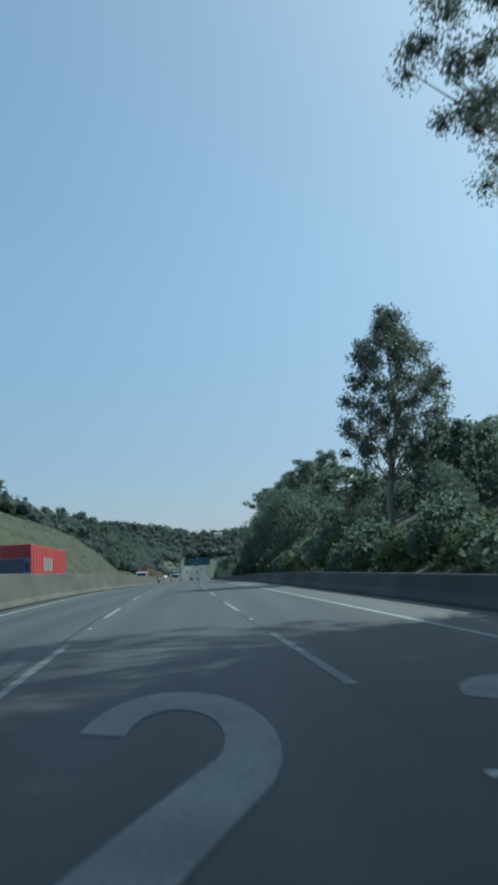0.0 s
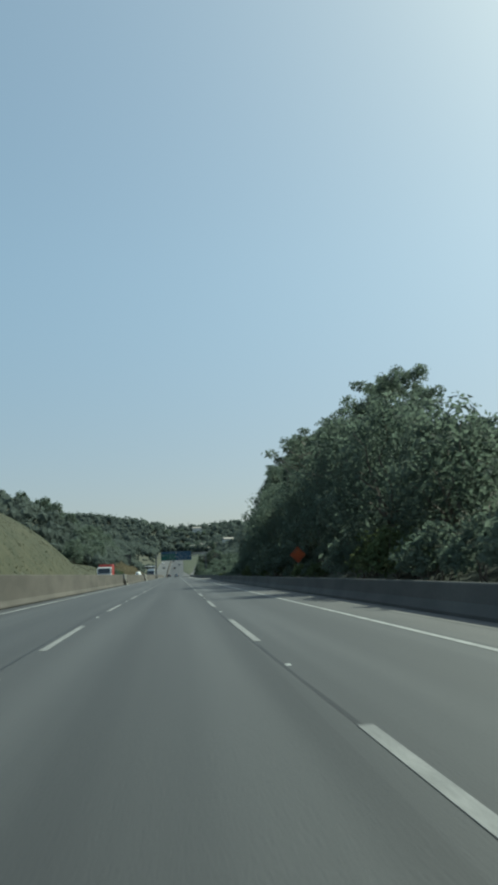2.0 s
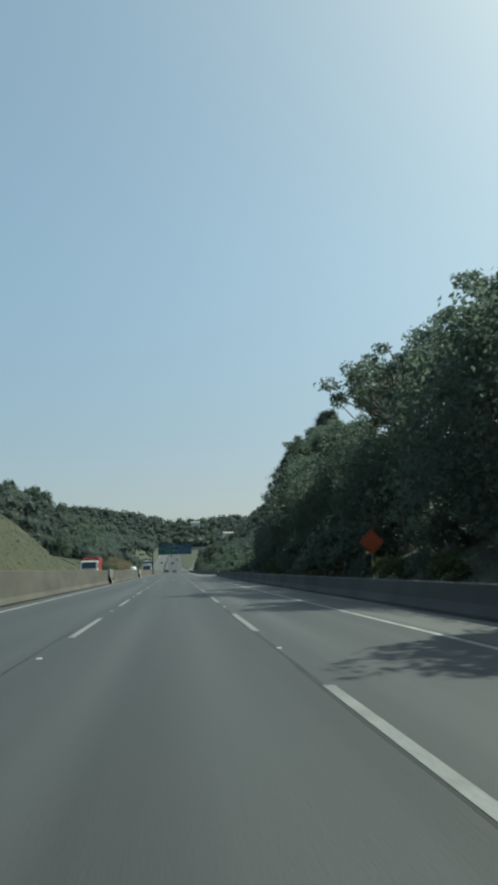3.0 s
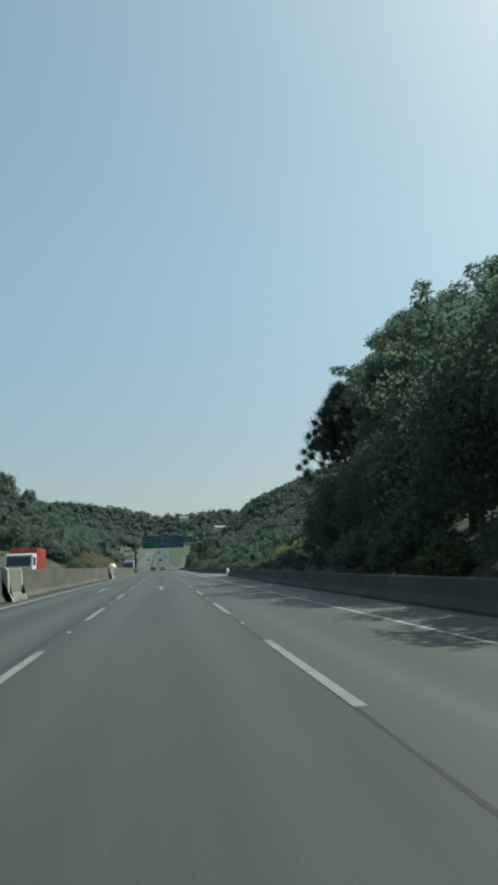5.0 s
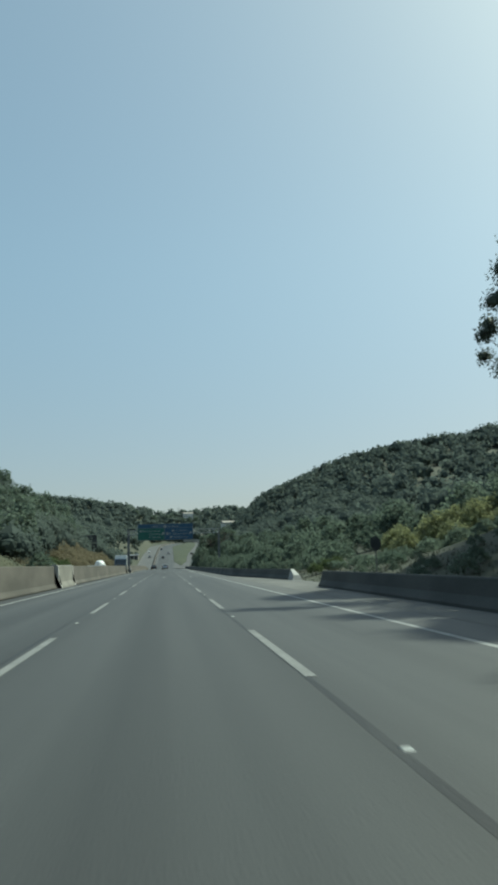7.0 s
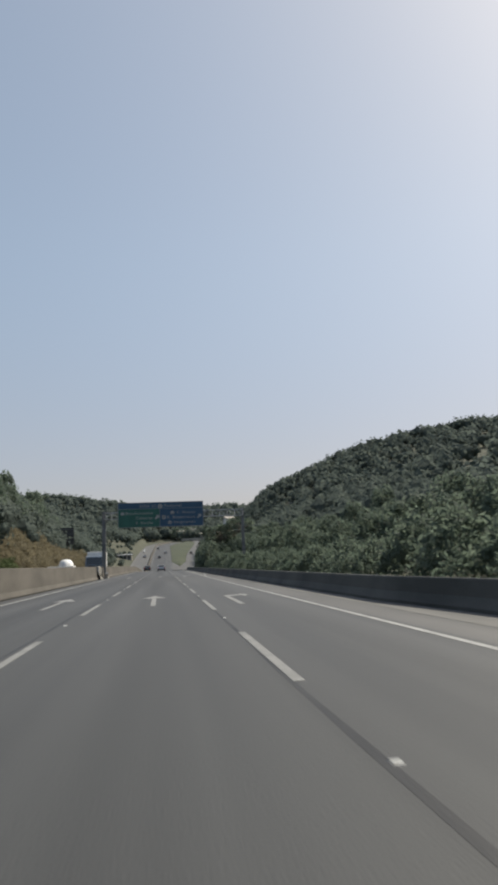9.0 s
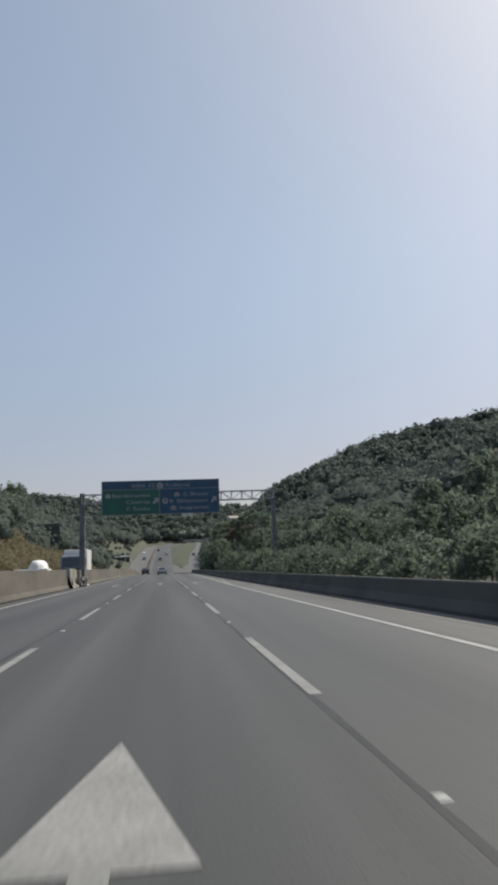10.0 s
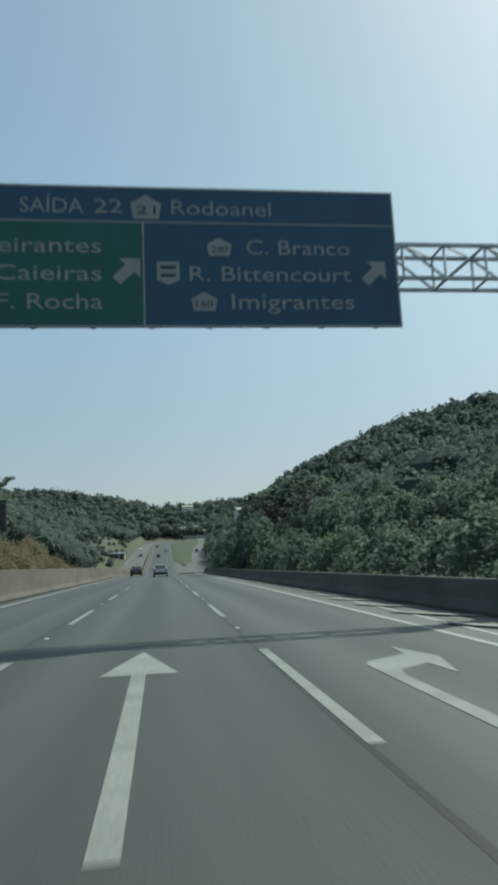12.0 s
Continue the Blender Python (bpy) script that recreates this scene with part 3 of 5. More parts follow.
# ---- sign gantry ----
GY = 280.0
gantry = thing("sign_gantry", "grey steel gantry carrying a large blue and green exit sign", "sign gantry", at=(0, GY, 0))
PL, PR, TOP, LOW = -6.85, 10.75, 8.10, 7.31
for x in (PL, PR):
    g = Geo()
    base = 0.0 if x < 0 else 0.55
    w0, w1 = (0.26, 0.21) if x < 0 else (0.20, 0.16)
    g.add([(x - w0, 0.25, base), (x + w0, 0.25, base), (x + w0, 0.80, base), (x - w0, 0.80, base), (x - w1, 0.30, 8.25), (x + w1, 0.30, 8.25), (x + w1, 0.75, 8.25), (x - w1, 0.75, 8.25)],
          [(0, 1, 5, 4), (1, 2, 6, 5), (2, 3, 7, 6), (3, 0, 4, 7), (4, 5, 6, 7)])
    post = part("post", g, GREY_STEEL, gantry, "dark grey tapered steel post")
    s = 1 if x < 0 else -1
    bow = [(x + s * (0.18 + 0.62 * (1 - math.cos(a))), 6.62 + 0.66 * math.sin(a)) for a in (k * math.pi / 12 for k in range(7))]
    for y in (0.36, 0.69):
        part("knee_brace", Geo().tube([(px_, y, pz_) for px_, pz_ in bow], [0.055] * 7, 8), GREY_STEEL, gantry, "slim curved knee brace")
    part("base_plate", Geo().box(x - 0.42, x + 0.42, 0.1, 0.95, base, base + 0.05, 0.01), GREY_STEEL, post)
    for bx in (-0.33, 0.33):
        for by in (0.2, 0.85):
            part("bolt", Geo().tube([(x + bx, by, base + 0.05), (x + bx, by, base + 0.14)], [0.03, 0.03], 6), STEEL, post)
footing = part("footing", Geo().box(PL - 0.55, PL + 0.55, -0.3, 1.4, -0.1, 0.12, 0.03), PALE_CONCRETE, gantry, "pale concrete footing")
part("footing", Geo().box(PR - 0.6, PR + 0.6, -0.2, 1.3, 0.0, 0.55, 0.03), PALE_CONCRETE, gantry, "pale concrete footing")
FR, BK = 0.20, 0.88
# short steel guard rail before the foot of the post
rail = thing("guard_rail", "short dark steel guard rail on two posts beside the barrier", "guard rail", at=(-6.28, 277.3, 0))
wave = [(0.00, 0.50), (0.05, 0.54), (0.05, 0.60), (0.00, 0.66), (0.05, 0.72), (0.05, 0.78), (0.00, 0.82), (-0.015, 0.82), (0.03, 0.775), (0.03, 0.725), (-0.02, 0.66), (0.03, 0.595), (0.03, 0.545), (-0.015, 0.50), (0.00, 0.50)]
part("beam", Geo().sheet(wave, [-2.1, 2.1]), GREY_STEEL, rail, "weathered corrugated steel beam")
for y in (-1.9, 0.0, 1.9):
    part("post", Geo().box(-0.13, -0.03, y - 0.06, y + 0.06, -0.1, 0.80, 0.01), GREY_STEEL, rail)
for z in (TOP, LOW):
    for y in (FR, BK):
        part("chord", Geo().beam((PL, y, z), (PR, y, z), 0.075), STEEL, gantry)
bays = 18
step = (PR - PL) / bays
for k in range(bays + 1):
    x = PL + k * step
    for y in (FR, BK):
        part("vertical", Geo().beam((x, y, LOW), (x, y, TOP), 0.045), STEEL, gantry)
    for z in (LOW, TOP):
        part("cross_bar", Geo().beam((x, FR, z), (x, BK, z), 0.04), STEEL, gantry)
    if k < bays:
        up = k % 2 == 0
        for y in (FR, BK):
            part("diagonal", Geo().beam((x, y, LOW if up else TOP), (x + step, y, TOP if up else LOW), 0.045), STEEL, gantry)
        part("diagonal", Geo().beam((x, FR, TOP), (x + step, BK, TOP), 0.035), STEEL, gantry)
SX0, SX1, SZ0, SZ1 = -5.09, 5.67, 6.12, 9.27
SY = 0.06
board = part("sign_board", Geo().box(SX0, SX1, SY, SY + 0.04, SZ0, SZ1), SIGN_BLUE, gantry, "blue exit sign panel with white lettering")
split = 0.12
row = SZ1 - 0.83
part("green_panel", Geo().box(SX0 + 0.05, split, SY - 0.005, SY - 0.001, SZ0 + 0.05, row), SIGN_GREEN, board, "green half of the sign")
for a, b, c, d in ((SX0, SX1, SZ1 - 0.045, SZ1), (SX0, SX1, SZ0, SZ0 + 0.045), (SX0, SX0 + 0.045, SZ0 + 0.045, SZ1 - 0.045), (SX1 - 0.045, SX1, SZ0 + 0.045, SZ1 - 0.045),
                   (SX0 + 0.045, SX1 - 0.045, row, row + 0.035), (split, split + 0.04, SZ0 + 0.045, row)):
    part("border", Geo().box(a, b, SY - 0.010, SY - 0.006, c, d), SIGN_WHITE, board)
for k in range(9):
    x = SX0 + 0.6 + k * (SX1 - SX0 - 1.2) / 8
    part("stiffener", Geo().box(x - 0.03, x + 0.03, SY + 0.04, FR - 0.04, SZ0 + 0.02, SZ1 - 0.02), GREY_STEEL, board)
    part("clamp", Geo().box(x - 0.05, x + 0.05, SY + 0.01, SY + 0.05, SZ0 - 0.02, SZ0), GREY_STEEL, board)
LX = 5.63
def words(text, left, right, down, cap=0.33):
    """Letters placed by their distances from the sign's right edge and top."""
    a, b = LX - left, LX - right
    lettering(text, "letter", SIGN_WHITE, board, (a + b) / 2, SY - 0.008, SZ1 - down, b - a, cap, True)


words("SAÍDA", 8.02, 6.72, 0.46)
words("22", 6.50, 5.92, 0.46, 0.31)
words("Rodoanel", 4.88, 2.72, 0.46)
words("Bandeirantes", 9.75, 6.36, 1.35)
words("Caieiras", 8.50, 6.36, 1.96)
words("F. Rocha", 8.45, 6.34, 2.58)
words("C. Branco", 3.30, 1.02, 1.35)
words("R. Bittencourt", 4.53, 1.02, 1.96)
words("Imigrantes", 3.66, 1.00, 2.58)


def shield(cx, down, w, h, text):
    """A five-sided road shield with its number."""
    x, z = LX - cx, SZ1 - down
    out = [(x - w / 2, z + h * 0.12), (x - w * 0.40, z - h / 2), (x + w * 0.40, z - h / 2), (x + w / 2, z + h * 0.12), (x, z + h / 2)]
    g = Geo().add([(p, SY - 0.010, q) for p, q in out] + [(p, SY - 0.006, q) for p, q in out], [(0, 1, 2, 3, 4), (9, 8, 7, 6, 5)] + [(k, 5 + k, 5 + (k + 1) % 5, (k + 1) % 5) for k in range(5)])
    part("shield", g, SIGN_WHITE, board, "white road-number shield")
    if text:
        lettering(text, "digit", BLACK, board, x, SY - 0.0125, z - h * 0.14, w * 0.62, h * 0.34, True)


shield(5.42, 0.46, 0.66, 0.56, "21")
shield(3.88, 1.35, 0.54, 0.42, "280")
shield(4.24, 2.58, 0.56, 0.42, "160")
shield(10.15, 1.35, 0.50, 0.42, "")
x, z = LX - 4.98, SZ1 - 1.96
part("shield", Geo().add(
    [(x - 0.24, SY - 0.010, z + 0.26), (x - 0.24, SY - 0.010, z - 0.15), (x, SY - 0.010, z - 0.26), (x + 0.24, SY - 0.010, z - 0.15), (x + 0.24, SY - 0.010, z + 0.26)], [(0, 1, 2, 3, 4)]), SIGN_WHITE, board, "white federal road shield")
for dz in (0.13, -0.05):
    part("shield_bar", Geo().box(x - 0.16, x + 0.16, SY - 0.014, SY - 0.011, z + dz - 0.035, z + dz + 0.035), BLACK, board)


def sign_arrow(cx, down, s):
    """An arrow that points up to the right."""
    x, z = LX - cx, SZ1 - down
    pts = [(0.5, 0.5), (-0.25, 0.5), (-0.02, 0.27), (-0.5, -0.21), (-0.21, -0.5), (0.27, -0.02), (0.5, -0.25)]
    g = Geo().add([(x + a * s, SY - 0.010, z + b * s) for a, b in pts], [(0, 1, 2, 5, 6), (2, 3, 4, 5)])
    part("arrow", g, SIGN_WHITE, board, "white arrow pointing up and right")


sign_arrow(5.85, 1.93, 0.58)
sign_arrow(0.52, 1.93, 0.56)

# ---- trees ----
def leaves(centres, radii, count, size, rg, droop=0.0, slim=0.55, hollow=0.55, flat=1.0, lay=0.0):
    """Leaf blades, each a bent lozenge, strewn through the shells of round clumps. Returns verts, faces."""
    c = np.repeat(np.asarray(centres, float), count, 0)
    r = np.repeat(np.asarray(radii, float), count)
    n = len(c)
    d = rg.normal(size=(n, 3))
    d /= np.linalg.norm(d, axis=1)[:, None]
    q = (hollow + (1 - hollow) * rg.random(n)) * (0.86 + 0.28 * rg.random(n))
    p = c + d * (r * q)[:, None] * np.array([1, 1, flat])
    a = rg.normal(size=(n, 3)) + d * 0.6
    a[:, 2] = a[:, 2] * (1 - 0.6 * droop) - droop * 2.2
    a /= np.linalg.norm(a, axis=1)[:, None]
    if lay:
        a = np.cross(d + rg.normal(size=(n, 3)) * (1 - lay), rg.normal(size=(n, 3)))
        a /= np.linalg.norm(a, axis=1)[:, None]
    b = np.cross(a, d + rg.normal(size=(n, 3)) * (1 - lay) if lay else rg.normal(size=(n, 3)))
    b /= np.linalg.norm(b, axis=1)[:, None]
    s = size * (0.6 + 0.8 * rg.random(n))
    k = np.cross(a, b) * (s * 0.15)[:, None]
    v = np.stack([p - a * (s * 0.5)[:, None], p + b * (s * slim * 0.5)[:, None] + k, p + a * (s * 0.5)[:, None], p - b * (s * slim * 0.5)[:, None] + k], 1).reshape(-1, 3)
    return v, np.arange(4 * n).reshape(n, 4)


ICO = bmesh.new()
bmesh.ops.create_icosphere(ICO, subdivisions=1, radius=1.0)
ICO_V = np.array([v.co[:] for v in ICO.verts])
ICO_F = np.array([[v.index for v in f.verts] for f in ICO.faces])
ICO.free()


def cores(centres, radii, rg, k=0.62, flat=1.0):
    """Uneven inner masses of dense foliage."""
    c, r = np.asarray(centres, float), np.asarray(radii, float)
    n, m = len(c), len(ICO_V)
    w = 0.75 + 0.5 * rg.random((n, m))
    v = c[:, None, :] + ICO_V[None] * (w * (r * k)[:, None])[..., None] * np.array([1, 1, flat])
    f = (ICO_F[None] + (np.arange(n) * m)[:, None, None]).reshape(-1, 3)
    return v.reshape(-1, 3), np.concatenate([f, f[:, :1]], 1)


def leaf_mesh(name, mat, *bits):
    vs, fs, k = [], [], 0
    tri = []
    for v, f in bits:
        vs.append(v)
        if f.shape[1] == 4 and (f[:, 3] == f[:, 0]).all():
            tri.append(f[:, :3] + k)
        else:
            fs.append(f + k)
        k += len(v)
    # lozenges become two triangles each, so that one mesh holds both kinds
    quads = np.concatenate(fs) if fs else np.zeros((0, 4), int)
    faces = np.concatenate([quads[:, (0, 1, 2)], quads[:, (0, 2, 3)]] + tri)
    return quick_mesh(name, np.concatenate(vs), faces, mat)


def limb(g, p, q, r0, r1, rg, sag=0.0, n=5):
    p, q = np.array(p, float), np.array(q, float)
    j = np.linalg.norm(q - p) * 0.06
    pts, rad = [], []
    for i in range(n):
        t = i / (n - 1)
        o = rg.normal(size=3) * j * math.sin(math.pi * t) + np.array([0, 0, sag * math.sin(math.pi * t)])
        pts.append(tuple(p + (q - p) * t + o))
        rad.append(r0 + (r1 - r0) * t)
    g.tube(pts, rad, 6)


def gum_tree(seed, height, name, label, spread=5.0, low=0.42, clumps=64, open_=0.75, leaf=0.47, tuft=1.0):
    """A tall open-crowned gum: pale trunk, rising limbs, hanging leaves in separate clumps."""
    rg = np.random.default_rng(seed)
    t = thing(name, label, "tree")
    g = Geo()
    lean = rg.normal(size=2) * 0.5
    ax = lambda z: np.array([lean[0] * z / height + 0.25 * math.sin(z * 0.5 + seed), lean[1] * z / height + 0.25 * math.cos(z * 0.43), z])
    zs = np.linspace(-0.6, height * 0.97, 12)
    g.tube([tuple(ax(z)) for z in zs], [0.30 * (1 - 0.93 * max(0, z) / height) + 0.02 for z in zs], 9)
    cs, rs = [], []
    for i in range(clumps):
        f = (i + 0.5) / clumps
        z = height * (low + (1.0 - low) * f)
        prof = math.sin(math.pi * min(1, 0.16 + 0.84 * f) ** 0.85) ** 0.7 if f < 0.97 else 0.2
        a = i * 2.4 + rg.normal() * 0.5
        rr = spread * prof * (0.35 + 0.65 * rg.random() ** 0.6)
        c = ax(z) + np.array([math.cos(a) * rr, math.sin(a) * rr, rg.normal() * 0.5])
        r = (0.75 + 0.5 * rg.random()) * height / 20 * tuft
        cs.append(c), rs.append(r)
        if i % (2 if tuft < 1 else 3) == 0:
            limb(g, ax(max(height * 0.25, z - rr * 0.9 - 1.0)), c, 0.085 * (1.15 - f), 0.018, rg, 0.3)
    part("trunk", g, PALE_BARK, t, smooth=True)
    v = leaves(cs, rs, int(95 * open_), leaf * height / 22, rg, droop=0.75, slim=0.36, hollow=0.1)
    part("crown", leaf_mesh("crown", GREY_LEAF, v), GREY_LEAF, t)
    return t


def broad_tree(seed, height, width, name, label, mat=None, clumps=46, count=115, low=0.25, leaf=0.285):
    """A dense round-headed tree with forking limbs."""
    mat = mat or LEAF
    rg = np.random.default_rng(seed)
    t = thing(name, label, "tree")
    g = Geo()
    fork = height * (low + 0.08)
    g.tube([(0, 0, -0.5), (0.05, 0.03, fork * 0.5), (0.1, -0.06, fork)], [0.05 * height * 0.42, 0.05 * height * 0.32, 0.05 * height * 0.26], 8)
    cs, rs = [], []
    for i in range(clumps):
        f = (i + 0.5) / clumps
        z = height * (low + (0.94 - low) * f)
        prof = (1 - (2 * max(f - 0.12, 0) / 1.76) ** 2.6) ** 0.5 if f < 0.95 else 0.3
        a = i * 2.399 + rg.normal() * 0.3
        rr = width * 0.5 * prof * (0.45 + 0.55 * rg.random() ** 0.5) * (0.85 + 0.3 * math.sin(2 * a + seed))
        r = width * (0.12 + 0.09 * rg.random())
        c = np.array([math.cos(a) * rr, math.sin(a) * rr, z + rg.normal() * 0.25])
        cs.append(c), rs.append(r)
        if i % 4 == 0:
            limb(g, (0.1, -0.06, fork * (0.7 + 0.3 * rg.random())), c, 0.012 * height, 0.02, rg, 0.2)
    part("trunk", g, BARK, t, smooth=True)
    part("crown", leaf_mesh("crown", mat, leaves(cs, rs, count, leaf, rg, droop=0.15, slim=0.6, hollow=0.66, lay=0.72)), mat, t)
    return t


def canopy_tree(seed, height, width, name, label, clear=0.5, limbs=8, count=135, leaf=0.31):
    """A tall tree with a bare stem, rising limbs and a high crown of separate clumps with sky between them."""
    rg = np.random.default_rng(seed)
    t = thing(name, label, "tree")
    g, cs, rs = Geo(), [], []
    lean = rg.normal(size=2) * 0.35
    top = height * 0.9
    stem = lambda z: np.array([lean[0] * z / height + 0.15 * math.sin(z * 0.6 + seed), lean[1] * z / height, z])
    zs = np.linspace(-0.6, top, 10)
    g.tube([tuple(stem(z)) for z in zs], [0.012 * height * (1 - 0.85 * max(0, z) / height) + 0.02 for z in zs], 8)
    for i in range(limbs):
        f = (i + 0.5) / limbs
        a = i * 2.4 + rg.normal() * 0.3
        z0 = height * (clear - 0.06 + (0.88 - clear) * f)
        reach = width * 0.5 * (0.55 + 0.45 * math.sin(math.pi * (0.25 + 0.6 * f))) * (0.75 + 0.35 * rg.random())
        e = stem(z0) + np.array([math.cos(a) * reach, math.sin(a) * reach, reach * (0.35 + 0.35 * rg.random())])
        limb(g, stem(z0), e, 0.0055 * height, 0.025, rg, -0.2)
        for k in range(6):
            q = (0.42 + 0.62 * k / 5)
            c = stem(z0) + (e - stem(z0)) * q + rg.normal(size=3) * np.array([0.55, 0.55, 0.32]) * width / 9
            r = width * (0.076 + 0.05 * rg.random())
            cs.append(c), rs.append(r)
            if k % 2:
                limb(g, stem(z0) + (e - stem(z0)) * (q - 0.2), c, 0.03, 0.012, rg, 0.0, 3)
    for k in range(5):
        cs.append(stem(top) + rg.normal(size=3) * np.array([0.9, 0.9, 0.5])), rs.append(width * 0.10)
    part("trunk", g, BARK, t, smooth=True)
    part("crown", leaf_mesh("crown", LEAF, leaves(cs, rs, count, leaf, rg, droop=0.1, slim=0.55, hollow=0.45, flat=0.75, lay=0.5)), LEAF, t)
    return t


def bush(seed, height, width, name, label, mat, clumps=20, count=46, leaf=0.35):
    rg = np.random.default_rng(seed)
    t = thing(name, label, "bush")
    g, cs, rs = Geo(), [], []
    for i in range(clumps):
        a, q = i * 2.399, math.sqrt((i + 0.5) / clumps)
        r = width * (0.12 + 0.08 * rg.random())
        z = height * (0.25 + 0.62 * (1 - q * q) * (0.6 + 0.5 * rg.random()))
        c = np.array([math.cos(a) * q * width * 0.42, math.sin(a) * q * width * 0.42, z])
        cs.append(c), rs.append(r)
        if i % 4 == 0:
            limb(g, (c[0] * 0.15, c[1] * 0.15, -0.3), c, 0.05, 0.012, rg)
    part("stem", g, BARK, t)
    part("foliage", leaf_mesh("foliage", mat, leaves(cs, rs, count, leaf, rg, droop=0.1, slim=0.5, hollow=0.3)), mat, t)
    return t


def araucaria(seed, height, name, label, reach=6.5, bare=0.35):
    """A candelabra pine: straight trunk, tiers of long bare up-curving branches with needle tufts at their ends."""
    rg = np.random.default_rng(seed)
    t = thing(name, label, "tree")
    g, cs, rs = Geo(), [], []
    g.tube([(0.05 * math.sin(z), 0, z) for z in np.linspace(-0.6, height, 10)], list(np.linspace(0.34, 0.07, 10)), 9)
    tiers = 13
    for k in range(tiers):
        f = k / (tiers - 1)
        z = height * (bare + (0.98 - bare) * f)
        L = reach * (1.0 if f < 0.15 else 1.0 - 0.84 * ((f - 0.15) / 0.85) ** 1.15)
        n = 8 if f < 0.8 else 6
        for i in range(n):
            a = 2 * math.pi * (i + 0.5 * (k % 2)) / n + rg.normal() * 0.12
            l = L * (0.85 + 0.25 * rg.random())
            pts = []
            for s in np.linspace(0, 1, 6):
                zz = z + (-0.10 * l * math.sin(math.pi * s * 0.9) + 0.26 * l * s ** 3) + 0.12 * l * s * f
                pts.append((math.cos(a) * l * s, math.sin(a) * l * s, zz))
            g.tube(pts, [0.055, 0.05, 0.045, 0.04, 0.032, 0.022], 5)
            e = np.array(pts[-1])
            cs.append(e), rs.append((0.58 if f < 0.3 else 0.85) + 0.3 * rg.random())
            if f > 0.3:
                for s in (2, 3, 4):
                    cs.append(np.array(pts[s]) + rg.normal(size=3) * 0.3), rs.append(0.8 + 0.35 * rg.random())
    cs.append(np.array([0, 0, height])), rs.append(0.8)
    part("trunk", g, BARK, t, smooth=True)
    part("crown", leaf_mesh("crown", PINE_LEAF, leaves(cs, rs, 170, 0.25, rg, slim=0.34, hollow=0.4, lay=0.3), cores(cs, rs, rg, 0.5)), PINE_LEAF, t)
    return t


def umbrella_tree(seed, height, name, label, width=7.0, tips=26, count=34, leaf=0.55, low=0.55):
    """An open tree with few bare limbs that end in flat rosettes of large leaves."""
    rg = np.random.default_rng(seed)
    t = thing(name, label, "tree")
    g, cs, rs = Geo(), [], []
    g.tube([(0, 0, -0.5), (0.1, 0, height * 0.5), (0.0, 0.1, height * 0.92)], [0.12, 0.09, 0.045], 7)
    for i in range(tips):
        f = i / (tips - 1)
        a = i * 2.4
        z0 = height * (low + (0.90 - low) * f)
        l = width * 0.5 * (1.0 - 0.5 * f) * (0.6 + 0.5 * rg.random())
        e = np.array([math.cos(a) * l, math.sin(a) * l, z0 + l * 0.45 + rg.random() * 0.6])
        limb(g, (0.05, 0.03, z0), e, 0.06, 0.025, rg, -0.25)
        cs.append(e), rs.append(0.55 + 0.25 * rg.random())
    part("trunk", g, BARK, t, smooth=True)
    part("crown", leaf_mesh("crown", LEAF, leaves(cs, rs, count, leaf, rg, droop=0.3, slim=0.45, hollow=0.35, flat=0.55)), LEAF, t)
    return t


def place(proto, x, y, size, turn, dz=0.0, label=""):
    x += bend(y, CURVE)
    ob = copy_thing(proto, pose(x, y, ground_z(x, y) + dz, 0, 0, turn))
    ob.scale = (size, size, size)
    return tagged(ob, label)


def settle(proto, x, y, size=1.0, turn=0.0):
    x += bend(y, CURVE)
    proto.matrix_basis = pose(x, y, ground_z(x, y), 0, 0, turn)
    proto.scale = (size, size, size)


# single trees beside the road
gum = gum_tree(3, 17.5, "gum_tree", "tall open gum tree on the roadside bank", 4.5, 0.33, 170, 1.35, 0.36)
settle(gum, 15.1, 35.5, 0.90)
gum_b = gum_tree(8, 24.0, "gum_tree", "tall gum tree hanging over the roadside barrier", 6.2, 0.55, 150, 2.6, 0.165, 0.62)
settle(gum_b, 11.2, 2.9, 0.80, 75)
# high-crowned trees that stand over the belt
canopy_a = canopy_tree(71, 16.0, 9.0, "canopy_tree", "tall tree with a bare stem and a high open crown")
settle(canopy_a, 17.2, 81.0, 0.78)
canopy_b = canopy_tree(82, 17.5, 10.0, "canopy_tree", "tall spreading tree with a bare stem and layered dark crown", 0.46, 10)
settle(canopy_b, 19.2, 142.0, 0.84)
for x, y, s, k in ((20.8, 88.0, 0.78, 1), (18.4, 95.5, 0.74, 0), (22.0, 101.0, 0.78, 1), (19.2, 107.5, 0.76, 0), (22.5, 114.0, 0.78, 1), (19.6, 121.0, 0.76, 0),
                   (13.0, -3.0, 1.05, 1), (12.5, -13.0, 1.0, 0), (17.0, 133.5, 0.80, 1), (21.5, 136.5, 0.90, 0), (22.7, 146.0, 0.86, 1), (19.4, 150.0, 0.82, 0), (26.6, 158.0, 0.96, 1), (21.8, 156.0, 0.92, 0), (20.2, 146.5, 0.90, 0), (19.0, 138.0, 0.80, 1), (22.8, 151.5, 0.88, 1), (24.5, 152.0, 1.0, 0), (27.0, 176.0, 1.1, 1), (25.2, 168.5, 1.0, 1)):
    place((canopy_a, canopy_b)[k], x, y, s, 67 * y)
cec = umbrella_tree(4, 7.0, "umbrella_tree", "slender open tree with rosettes of large leaves")
settle(cec, 16.2, 54.0)
place(cec, 15.0, 63.0, 0.7, 140)
